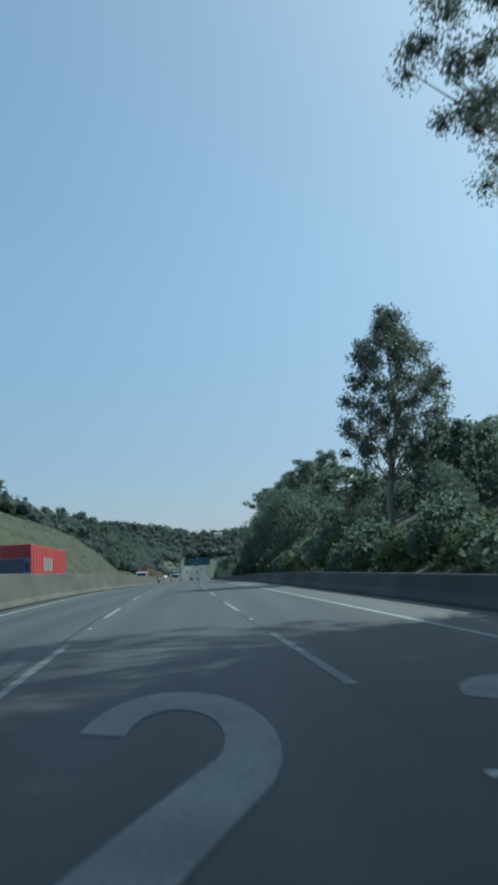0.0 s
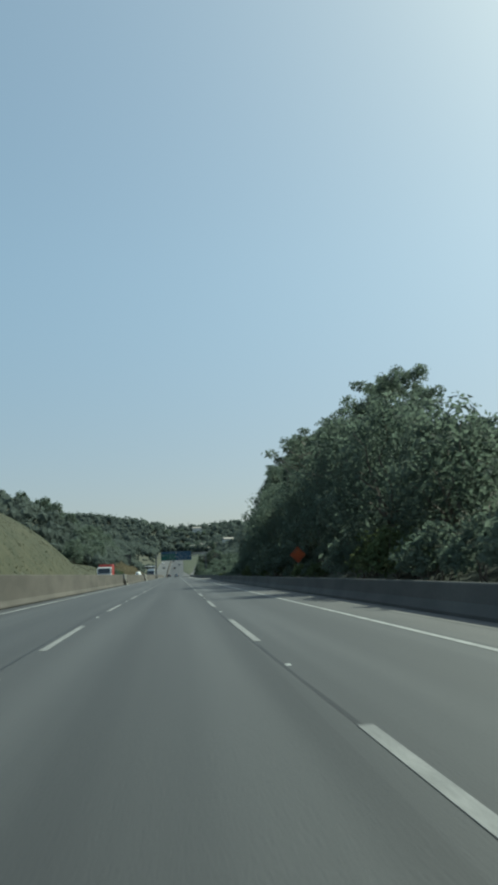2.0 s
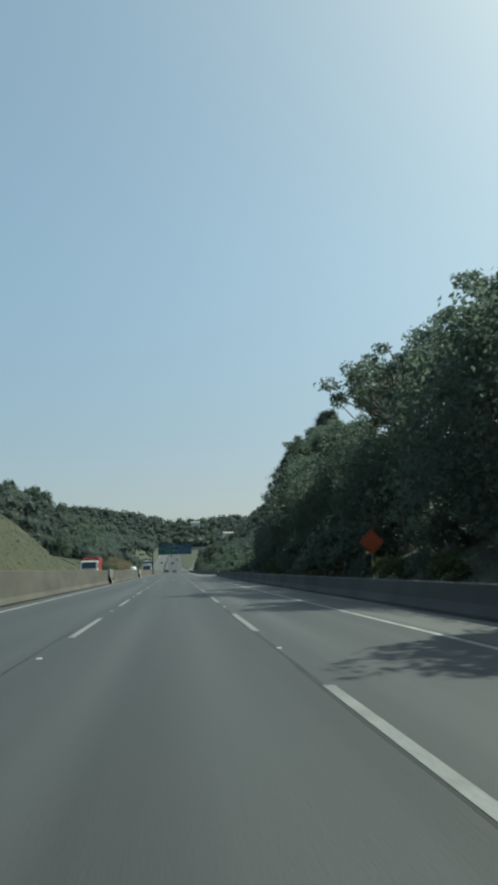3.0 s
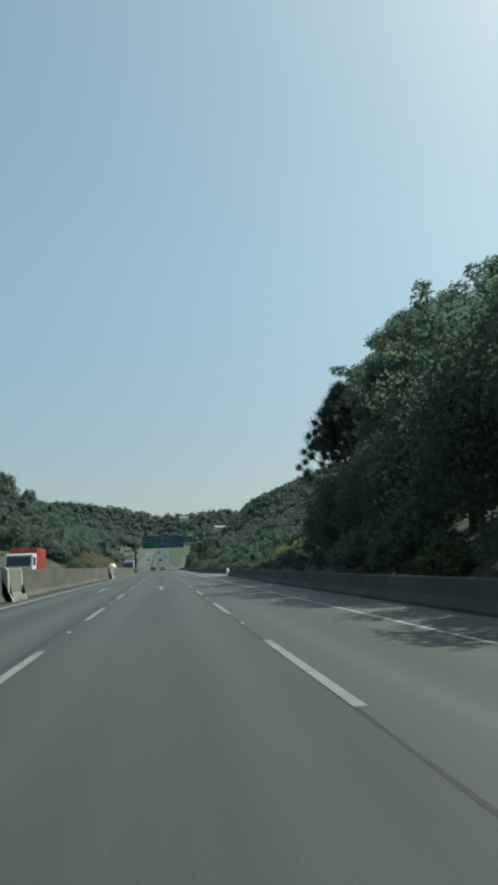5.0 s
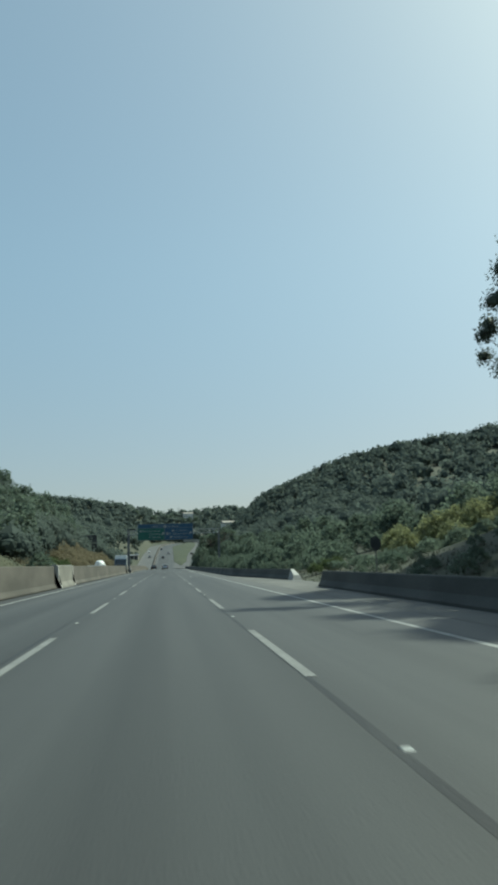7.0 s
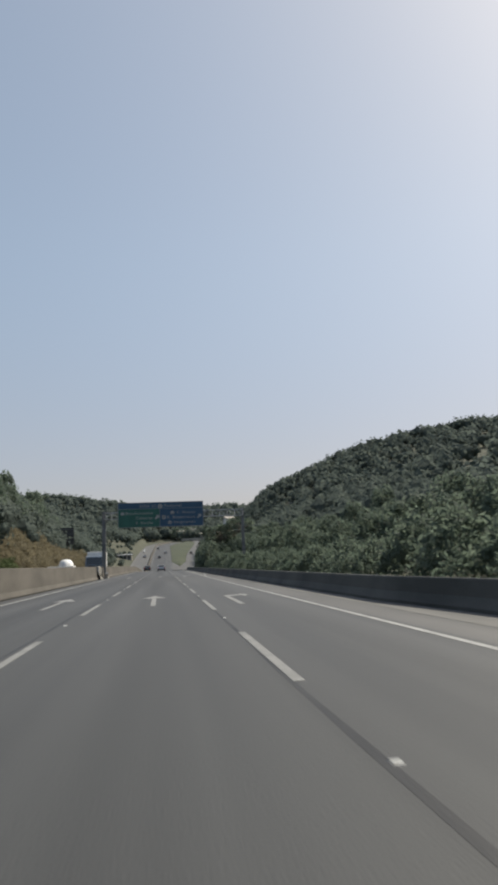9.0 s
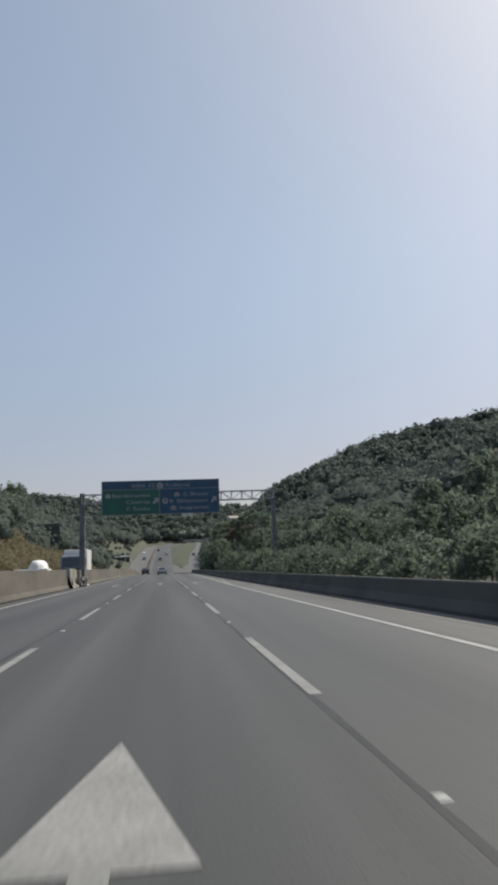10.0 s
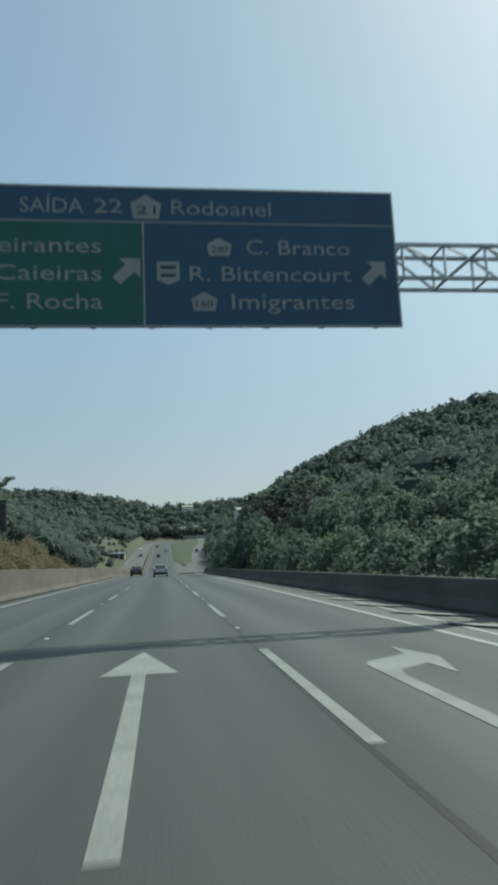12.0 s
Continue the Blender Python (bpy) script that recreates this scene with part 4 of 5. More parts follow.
feathery = umbrella_tree(19, 11.2, "feathery_tree", "airy tree with flat layers of small leaves", 8.0, 44, 110, 0.24, 0.62)
settle(feathery, 12.9, 90.5)
place(feathery, 16.5, 88.0, 1.0, 100)
place(feathery, 16.0, 97.5, 1.05, 220)
pine = araucaria(6, 19.0, "araucaria_tree", "dark candelabra pine with bare lower branches on the bank", 5.8, 0.30)
settle(pine, 21.4, 174.0, 0.86, 20)
place(pine, 25.8, 163.0, 0.98, 75)

round_a = broad_tree(11, 8.0, 7.5, "broadleaf_tree", "dense dark broadleaf tree behind the barrier")
settle(round_a, 15.5, 72.5, 1.0)
round_b = broad_tree(23, 9.5, 7.0, "broadleaf_tree", "dense dark broadleaf tree on the bank", clumps=52, low=0.2)
settle(round_b, 15.5, 81.0, 1.0)
round_c = broad_tree(37, 6.5, 6.5, "broadleaf_tree", "low dark broadleaf tree behind the barrier", clumps=36, low=0.15)
settle(round_c, 12.5, 60.0, 1.0)
bush_a = bush(5, 3.0, 4.2, "bush", "dark green bush behind the barrier", LEAF)
settle(bush_a, 9.6, 22.0)
bush_b = bush(9, 2.6, 3.6, "bush", "light green bush behind the barrier", BRIGHT_LEAF)
settle(bush_b, 10.2, 30.0)
bush_y = bush(14, 4.2, 6.0, "bush", "yellow flowering bush at the foot of the wooded hill", YELLOW_LEAF, 30, 110)
settle(bush_y, 20.6, 186.0, 0.64)
for x, y, s in ((16.6, 191.0, 0.50), (18.6, 188.5, 0.58), (22.6, 187.0, 0.66), (25.0, 188.5, 0.66), (18.0, 184.5, 0.40), (16.0, 187.5, 0.40), (20.5, 182.5, 0.42), (19.6, 187.4, 0.60), (21.6, 186.6, 0.62), (23.8, 187.8, 0.64)):
    place(bush_y, x, y, s, 37 * y)

bush_d = bush(17, 2.8, 4.4, "bush", "dry brownish bush beside the opposite carriageway", RED_GRASS)
settle(bush_d, -18.8, 292.0)

rg = np.random.default_rng(2)
ROUND = (round_a, round_b, round_c)
# tall spreading trees with bare lower stems, that shade the lanes
tall = broad_tree(61, 17.0, 11.5, "tall_tree", "tall spreading tree with a dense dark crown on the bank", clumps=78, count=150, low=0.34, leaf=0.42)
settle(tall, 17.5, -1.5, 1.1)
for x, y, s in ((15.6, -8.0, 1.1), (14.5, -17.0, 1.1)):
    place(tall, x, y, s, 47 * y)
# lighter-built trees for the back rows
small_a = broad_tree(51, 7.5, 7.0, "broadleaf_tree", "dark broadleaf tree in the back row of the belt", clumps=34, count=36, leaf=0.62)
settle(small_a, 29.5, 60.0)
small_b = broad_tree(52, 8.5, 6.5, "broadleaf_tree", "tall dark broadleaf tree in the back row of the belt", clumps=36, count=36, low=0.2, leaf=0.62)
settle(small_b, 30.5, 72.0)
small_c = broad_tree(53, 6.0, 6.5, "broadleaf_tree", "low dark broadleaf tree in the back row of the belt", clumps=28, count=36, low=0.12, leaf=0.62)
settle(small_c, 30.0, 84.0)
SMALL = (small_a, small_b, small_c)
# dense trees whose shade falls across the lanes
for x, y, s in ((12.6, -5.0, 1.75), (12.2, -11.0, 1.8), (13.5, -17.0, 1.7), (14.6, 106.5, 1.0), (13.8, 121.5, 1.05), (14.4, 127.5, 1.10), (15.2, 134.5, 0.85), (15.8, 142.5, 0.80), (16.6, 148.5, 0.75), (17.8, 154.5, 0.6), (13.8, 139.0, 0.72), (14.6, 146.0, 0.66), (15.2, 151.5, 0.58), (19.8, 147.0, 0.85), (21.0, 153.0, 0.8), (13.6, 115.0, 0.85)):
    place(round_b, x, y, s, 40 * y)
# the belt of trees on the right-hand bank, up to the gap in the barrier: x, y, size, kind
BELT = [(11.5, 65.3, 0.92, 1), (12.4, 77.5, 0.98, 1), (13.8, 84.0, 0.95, 1), (14.4, 100.0, 0.90, 1), (12.6, 95.0, 0.80, 1), (14.4, 92.0, 0.85, 0), (12.4, 110.0, 0.9, 0), (15.0, 112.0, 0.9, 1), (12.4, 122.5, 0.75, 1), (16.0, 125.0, 0.75, 1),
        (12.2, 131.0, 0.62, 1), (13.2, 138.0, 0.62, 0), (12.3, 144.5, 0.58, 1), (12.9, 150.5, 0.52, 1), (15.4, 145.5, 0.62, 1), (15.2, 154.0, 0.50, 0), (18.2, 151.0, 0.62, 2), (14.0, 157.0, 0.48, 2),
        (17.4, 161.0, 0.5, 2), (22.5, 162.0, 0.7, 0), (24.5, 176.5, 0.42, 2), (24.0, 172.0, 0.62, 0), (19.0, 139.0, 0.7, 1), (23.0, 143.0, 0.8, 1), (24.0, 128.0, 0.9, 1)]
for x, y, s, k in BELT:
    place(ROUND[k], x, y, s * (0.95 + 0.1 * rg.random()), rg.random() * 360)
for y in np.arange(-14, 84, 6.5):
    for x in (13.5, 19.5, 26.0):
        if (40 < y < 60 and x < 15) or (y < 30 and x > 15):
            continue
        kinds = ROUND if x < 15 else SMALL
        place(kinds[int(rg.integers(3))], x + rg.normal(), y + rg.normal() * 1.5, ((0.40 if y < 33 else 0.56) if x < 15 else 0.60) * (0.8 + 0.4 * rg.random()), rg.random() * 360)
for y in np.arange(90, 158, 8.0):
    place(SMALL[int(rg.integers(3))], 28 + rg.normal() * 1.5, y, 1.0 * (0.8 + 0.4 * rg.random()), rg.random() * 360)
for y in np.arange(-16, 172, 3.1):
    light = rg.random() < (0.55 if y < 74 else 0.22)
    pick = bush_b if light else bush_a
    x = 9.7 + 1.2 * rg.random() + 0.9 * ease(120, 176, y)
    low = 0.45 if 68 < y < 92 else 0.42 if 137 < y < 174 else 1.0
    place(pick, x, y + rg.normal() * 0.5, low * (0.55 + 0.5 * rg.random()) * (1.1 if light and 28 < y < 74 else 0.6 if y > 155 else 1.0), rg.random() * 360)
# low trees and bushes beyond the gap, at the foot of the hill
for y in np.arange(182, 372, 4.2):
    grow = 1 + 0.3 * ease(300, 350, y)
    if y > 200:
        place(bush_b if rg.random() < 0.12 else bush_a, 10.2 + 1.4 * rg.random() + (2.0 if y < 210 else 0), y, (0.5 + 0.4 * rg.random()) * grow, rg.random() * 360)
    place(small_c if rg.random() < 0.6 else small_a, 15.5 + 2.5 * rg.random() + (6 if y < 212 else 0), y + rg.normal(), (0.38 + 0.2 * rg.random()) * grow, rg.random() * 360)
    place(SMALL[int(rg.integers(3))], 22.5 + 3 * rg.random() + (4 if y < 205 else 0), y + rg.normal(), 0.42 + 0.25 * rg.random(), rg.random() * 360)
for x, y, s in ((10.5, 338, 0.8), (11.5, 346, 0.9), (13.0, 342, 0.8), (12.0, 355, 1.0), (15.0, 352, 1.0), (14.5, 362, 1.0)):
    place(SMALL[int(rg.integers(3))], x, y, s * 0.9, rg.random() * 360)
for y in np.arange(374, 640, 6.5):
    place(SMALL[int(rg.integers(3))], ramp_x(y) + 12.2 + rg.random(), y, 0.75 + 0.3 * rg.random(), rg.random() * 360)
for x, y, s in ((12.8, 199.5, 0.5), (14.5, 203.0, 0.65), (16.5, 207.0, 0.7), (18.5, 202.5, 0.6), (19.5, 208.0, 0.8), (13.0, 209.0, 0.6), (22.5, 205.0, 0.8), (15.6, 212.5, 0.8), (13.6, 183.0, 0.25), (16.2, 180.5, 0.25), (18.6, 179.5, 0.28), (12.4, 180.0, 0.25), (24.0, 180.0, 0.5), (12.6, 187.0, 0.25), (26.5, 183.0, 0.8), (28.0, 178.0, 0.9)):
    place(bush_a, x, y, s, 50 * y)
for x, y, s in ((19.0, 27.0, 0.62), (22.5, 29.0, 0.66), (20.5, 33.0, 0.62), (25.0, 34.0, 0.7), (17.0, 22.0, 0.5), (23.0, 23.0, 0.6), (27.5, 28.0, 0.7), (19.5, 17.0, 0.5)):
    place(SMALL[int(rg.integers(3))], x, y, s, rg.random() * 360)
for x, y, s in ((10.2, 12.0, 0.55), (10.8, 15.5, 0.65), (11.4, 19.0, 0.7), (10.4, 24.0, 0.6), (12.2, 27.5, 0.75), (12.6, 16.5, 0.7)):
    place(bush_b, x, y, s, rg.random() * 360)
for x, y, s in ((10.5, 190.8, 0.34), (11.5, 191.6, 0.38), (12.5, 192.6, 0.36)):
    place(bush_b, x, y, s, 70 * y)
for x, y in ((12.4, 93.5), (13.2, 88.5), (12.6, 84.0), (13.4, 79.5), (12.2, 73.5), (14.4, 96.0), (15.5, 87.0), (15.2, 76.0), (16.5, 92.0)):
    place(bush_a, x, y, 0.62, 83 * y)
# undergrowth on the bank before the gap, and along the exit: x, y, size
low_bushes = []
for y in np.arange(157, 184, 2.8):
    for x in (10.6, 12.6, 14.8, 17.2, 20.0, 23.0, 26.0):
        low_bushes.append((x + rg.normal() * 0.4, y + rg.normal() * 0.5, (0.30 if x < 16 else 0.36) * (0.6 if y > 169 and x < 22 else 1.0) * (0.85 + 0.4 * rg.random())))
for y in np.arange(178, 192, 2.2):
    for x in (11.9, 13.5, 15.2, 17.1):
        low_bushes.append((x + rg.normal() * 0.3, y + rg.normal() * 0.4, 0.26 + 0.08 * rg.random()))
for y in np.arange(196, 372, 3.4):
    low_bushes.append((9.9 + ramp_x(y) + 1.8 * (1 - ease(188, 212, y)) + 0.3 * rg.random(), y, 0.42 + 0.15 * rg.random()))
    low_bushes.append((13.2 + ramp_x(y) + rg.random(), y + 1.5, 0.55 + 0.25 * rg.random()))
bits = []
for x, y, size in low_bushes:
    z = ground_z(x, y)
    cs, rs = [], []
    for i in range(14):
        q, a = math.sqrt((i + 0.5) / 14), i * 2.399 + x
        cs.append((x + math.cos(a) * q * 1.7 * size, y + math.sin(a) * q * 1.7 * size, z + 2.8 * size * (0.22 + 0.62 * (1 - q * q) * (0.6 + 0.5 * rg.random()))))
        rs.append(size * (0.5 + 0.32 * rg.random()))
    bits.append(leaves(cs, rs, 34, 0.40 * size, rg, droop=0.1, slim=0.5, hollow=0.3))
tagged(new("undergrowth", leaf_mesh("undergrowth", LEAF, *bits)), "low dark green bushes growing together behind the barrier", "bushes", kind="stuff")
place(cec, 13.5, 349, 1.15, 30)
place(cec, 17.5, 347, 1.2, 200)
# hedge and trees on the far side of the opposite carriageway
for y in np.arange(256, 400, 5.0):
    place((bush_a if rg.random() < 0.6 else bush_b) if y < 290 else bush_d, -18.6 - 1.5 * rg.random(), y, 0.7 + 0.5 * rg.random(), rg.random() * 360)
    if y > 290:
        place(bush_d, -21.5 - 1.5 * rg.random(), y + 2, 1.0 + 0.4 * rg.random(), rg.random() * 360)
        place(bush_d, -24.5 - 3.5 * rg.random(), y + 1, 1.1 + 0.5 * rg.random(), rg.random() * 360)
    place(SMALL[int(rg.integers(3))], -27.0 - 6 * rg.random() - (4 if y > 290 else 0), y, 0.8 + 0.5 * rg.random(), rg.random() * 360)


# ---- woods on the hills ----
def woods(name, label, spots, rg, subs=2, cards=24, card=0.52):
    """A wood of many crowns, each a few uneven clumps thickly covered with sprays of leaves."""
    cs, rs = [], []
    for x, y, r in spots:
        z = ground_z(x, y)
        cs.append((x, y, z + r * 0.8)), rs.append(r)
        for _ in range(subs):
            a = rg.random() * 6.283
            cs.append((x + math.cos(a) * r * 0.7, y + math.sin(a) * r * 0.7, z + r * (0.5 + 0.5 * rg.random()))), rs.append(r * (0.42 + 0.25 * rg.random()))
    cs, rs = np.array(cs), np.array(rs)
    bits = [cores(cs, rs, rg, 0.62)]
    order = np.argsort(rs)
    for grp in np.array_split(order, 4):
        bits.append(leaves(cs[grp], rs[grp], cards, card * float(rs[grp].mean()), rg, slim=0.8, hollow=0.78, lay=0.86))
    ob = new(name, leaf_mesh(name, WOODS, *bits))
    return tagged(ob, label, "trees", kind="stuff")


rg = np.random.default_rng(7)
near_spots, spots = [], []
while len(near_spots) + len(spots) < 2900:
    x, y = 24 + 270 * rg.random() ** 1.35, 205 + 620 * rg.random()
    if x < (30 if y < 372 else verge(y) + 3):
        continue
    r = (2.2 + 2.4 * rg.random()) * (1 + 0.5 * ease(100, 300, x))
    (near_spots if x < 80 and y < 430 else spots).append((x, y, r))
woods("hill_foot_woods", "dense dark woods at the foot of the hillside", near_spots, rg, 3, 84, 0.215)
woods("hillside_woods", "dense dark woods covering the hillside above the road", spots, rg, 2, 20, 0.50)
near_spots, spots = [], []
for _ in range(420):
    x, y = -42 - 90 * rg.random(), 95 + 105 * rg.random()
    spots.append((x, y, 2.6 + 2.0 * rg.random()))
for _ in range(3300):
    x, y = -24 - 260 * rg.random() ** 1.4, 192 + 745 * rg.random()
    if (y < 262 and x > -36) or (540 < y < 740 and x > -40) or x < -30 - 0.34 * y:
        continue
    (near_spots if x > -60 and y < 430 else spots).append((x, y, 2.4 + 2.2 * rg.random()))
for _ in range(90):
    spots.append((-19 - 44 * rg.random(), 545 + 200 * rg.random(), 0.9 + 1.3 * rg.random()))
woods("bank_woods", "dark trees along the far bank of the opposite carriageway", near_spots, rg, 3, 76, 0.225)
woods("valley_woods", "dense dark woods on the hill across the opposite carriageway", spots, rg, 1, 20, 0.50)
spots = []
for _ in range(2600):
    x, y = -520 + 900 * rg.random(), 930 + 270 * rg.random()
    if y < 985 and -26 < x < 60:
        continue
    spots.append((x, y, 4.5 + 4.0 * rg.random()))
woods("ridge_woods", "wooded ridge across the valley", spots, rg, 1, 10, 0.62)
# tall single trees that stand out on the left-hand skyline
for x, y, s in ((-62, 370, 1.0), (-66, 376, 0.9), (-72, 364, 1.0), (-50, 331, 0.82), (-54, 338, 0.7), (-47, 352, 0.8), (-40, 380, 0.7)):
    place(small_b, x, y, s * 1.5, rg.random() * 360)
place(canopy_a, -59.0, 522.0, 1.38, 30)
place(canopy_a, -63.5, 514.0, 1.05, 200)
for x, y in ((-15, 1090), (2, 1085), (9, 1092), (24, 1066), (33, 1070), (41, 1072), (-40, 1095), (16, 996), (29, 998), (50, 990)):
    place(small_b, x, y, 1.68, rg.random() * 360)

# long dry grass on the cutting and beside the median
rg = np.random.default_rng(12)


def tufts(name, label, mat, pts, h, rg, wide=0.0):
    p = np.array(pts)
    n = len(p)
    a = rg.random(n) * 6.283
    d = np.stack([np.cos(a), np.sin(a), np.zeros(n)], 1)
    hh = h * (0.5 + rg.random(n))
    lean = rg.normal(size=(n, 3)) * 0.25
    lean[:, 2] = 0
    tip = p + lean * hh[:, None] + np.stack([np.zeros(n), np.zeros(n), hh], 1)
    w = (0.012 + 0.03 * rg.random(n))[:, None] * (1 + wide)
    v = np.stack([p - d * w, p + d * w, tip], 1).reshape(-1, 3)
    ob = new(name, quick_mesh(name, v, np.arange(3 * n).reshape(n, 3), mat))
    return tagged(ob, label, "grass", kind="stuff")


pts = []
for _ in range(30000):
    x, y = -17.0 - 26 * rg.random(), 30 + 222 * rg.random()
    x += bend(y, CURVE)
    pts.append((x, y, ground_z(x, y) - 0.05))
tufts("bank_grass", "dry yellowish grass on the cutting beyond the opposite carriageway", DRY_GRASS, pts, 0.22, rg, 1.5)
pts = []
for _ in range(16000):
    x, y = 8.9 + 4 * rg.random(), -20 + 400 * rg.random()
    x += bend(y, CURVE)
    pts.append((x, y, ground_z(x, y) - 0.05))
tufts("verge_grass", "rough grass on the verge behind the barrier", EARTH, pts, 0.17, rg)
pts = []
for _ in range(9000):
    x, y = -16.9 - 9 * rg.random(), 254 + 236 * rg.random()
    pts.append((x, y, ground_z(x, y) - 0.05))
tufts("slope_grass", "dry brownish grass beside the opposite carriageway", RED_GRASS, pts, 1.1, rg, 2.0)

# mown island between the motorway and the exit ramp
g = Geo()
yy = stations(545, 935, 10)
vs = []
for y in yy:
    a, b = road_x(y) + 5.45, ramp_x(y) + 2.5
    m = max(a + 0.1, b)
    a, m = (a + m) / 2 - (m - a) / 2 * ease(538, 580, y), (a + m) / 2 + (m - a) / 2 * ease(538, 580, y)
    z = road_z(y)
    vs += [(a, y, z + 0.05), ((a + m) / 2, y, z + 0.6 + 1.2 * ease(560, 900, y)), (m, y, z + 0.12 + 1.5 * ease(560, 900, y))]
g.add(vs, [(3 * i + k, 3 * i + k + 1, 3 * i + 4 + k, 3 * i + 3 + k) for i in range(len(yy) - 1) for k in (0, 1)])
structure("island", g, MOWN, "mown green island between the motorway and the ramp", "verge", smooth=True)

# ---- vehicles ----
def car(name, label, paint, at, turn, L=4.3, W=1.78, H=1.5, hatch=True, group=""):
    """A car that points along +y: body, glass, wheels, lamps, bumper."""
    t = thing(name, label, "car", group, at, turn)
    h, w = H, W / 2
    tail = 0.30 if hatch else 0.75
    side = [(-L / 2, 0.32), (-L / 2 - 0.03, 0.62), (-L / 2 + 0.05, 0.95), (-L / 2 + tail, 0.98), (L / 2 - 1.15, 0.95), (L / 2 - 0.12, 0.74), (L / 2, 0.52), (L / 2 - 0.04, 0.28), (-L / 2 + 0.1, 0.24)]
    g, n = Geo(), len(side)
    for x, k in ((-w, 0.93), (-w * 0.93, 1.0), (w * 0.93, 1.0), (w, 0.93)):
        g.v += [(x, y * (0.985 if abs(x) == w else 1), 0.24 + (z - 0.24) * k) for y, z in side]
    for r in range(3):
        g.f += [(r * n + i, r * n + (i + 1) % n, (r + 1) * n + (i + 1) % n, (r + 1) * n + i) for i in range(n)]
    g.f += [tuple(range(n - 1, -1, -1)), tuple(3 * n + i for i in range(n))]
    g.mi = [0] * len(g.f)
    part("body", g, paint, t)
    a, b = -L / 2 + tail * 0.75, L / 2 - 1.25
    c, d = -L / 2 + tail + 0.55, L / 2 - 2.05
    cab = Geo().add([(-w * 0.92, a, 0.95), (w * 0.92, a, 0.95), (w * 0.92, b, 0.94), (-w * 0.92, b, 0.94), (-w * 0.74, c, h - 0.06), (w * 0.74, c, h - 0.06), (w * 0.74, d, h - 0.04), (-w * 0.74, d, h - 0.04)],
                    [(0, 1, 5, 4), (1, 2, 6, 5), (2, 3, 7, 6), (3, 0, 4, 7), (4, 5, 6, 7)])
    part("cabin", cab, paint, t)
    rear = Geo().add([(-w * 0.80, a - 0.005, 1.0), (w * 0.80, a - 0.005, 1.0), (w * 0.68, c - 0.07, h - 0.12), (-w * 0.68, c - 0.07, h - 0.12)], [(0, 1, 2, 3)])
    rear.v = [(x, y - 0.012, z) for x, y, z in rear.v]
    part("rear_window", rear, GLASS, t, "dark rear window")
    part("windscreen", Geo().add([(-w * 0.80, b + 0.012, 0.99), (w * 0.80, b + 0.012, 0.99), (w * 0.68, d + 0.09, h - 0.10), (-w * 0.68, d + 0.09, h - 0.10)], [(3, 2, 1, 0)]), GLASS, t, "dark windscreen")
    for s in (-1, 1):
        part("side_window", Geo().add([(s * w * 0.915, a + 0.25, 1.0), (s * w * 0.915, b - 0.25, 1.0), (s * w * 0.765, d - 0.05, h - 0.12), (s * w * 0.765, c + 0.08, h - 0.12)], [(0, 1, 2, 3)]), GLASS, t, "dark side window")
        part("tail_lamp", Geo().box(s * w * 0.80 - 0.14, s * w * 0.80 + 0.14, -L / 2 - 0.045, -L / 2 + 0.06, 0.70, 0.90, 0.02), RED_LENS, t, "red tail lamp")
        part("headlamp", Geo().box(s * w * 0.74 - 0.18, s * w * 0.74 + 0.18, L / 2 - 0.22, L / 2 + 0.005, 0.56, 0.70, 0.02), CLEAR_LENS, t, "clear headlamp")
        part("mirror", Geo().box(s * (w + 0.10) - 0.09, s * (w + 0.10) + 0.09, b - 0.35, b - 0.23, 0.95, 1.08, 0.02), BLACK, t)
        for y in (-L / 2 + 0.78, L / 2 - 0.82):
            wheel = part("wheel", Geo().tube([(s * (w - 0.20), y, 0.31), (s * (w + 0.005), y, 0.31)], [0.31, 0.31], 18), RUBBER, t, "black tyre")
            part("rim", Geo().tube([(s * (w - 0.01), y, 0.31), (s * (w + 0.018), y, 0.31)], [0.20, 0.18], 14), STEEL, wheel, "grey metal rim")
    part("bumper", Geo().box(-w * 0.9, w * 0.9, -L / 2 - 0.07, -L / 2 + 0.10, 0.30, 0.50, 0.03), BLACK, t, "dark rear bumper")
    part("number_plate", Geo().box(-0.2, 0.2, -L / 2 - 0.06, -L / 2 - 0.035, 0.58, 0.70), SIGN_WHITE, t, "pale number plate")
    return t


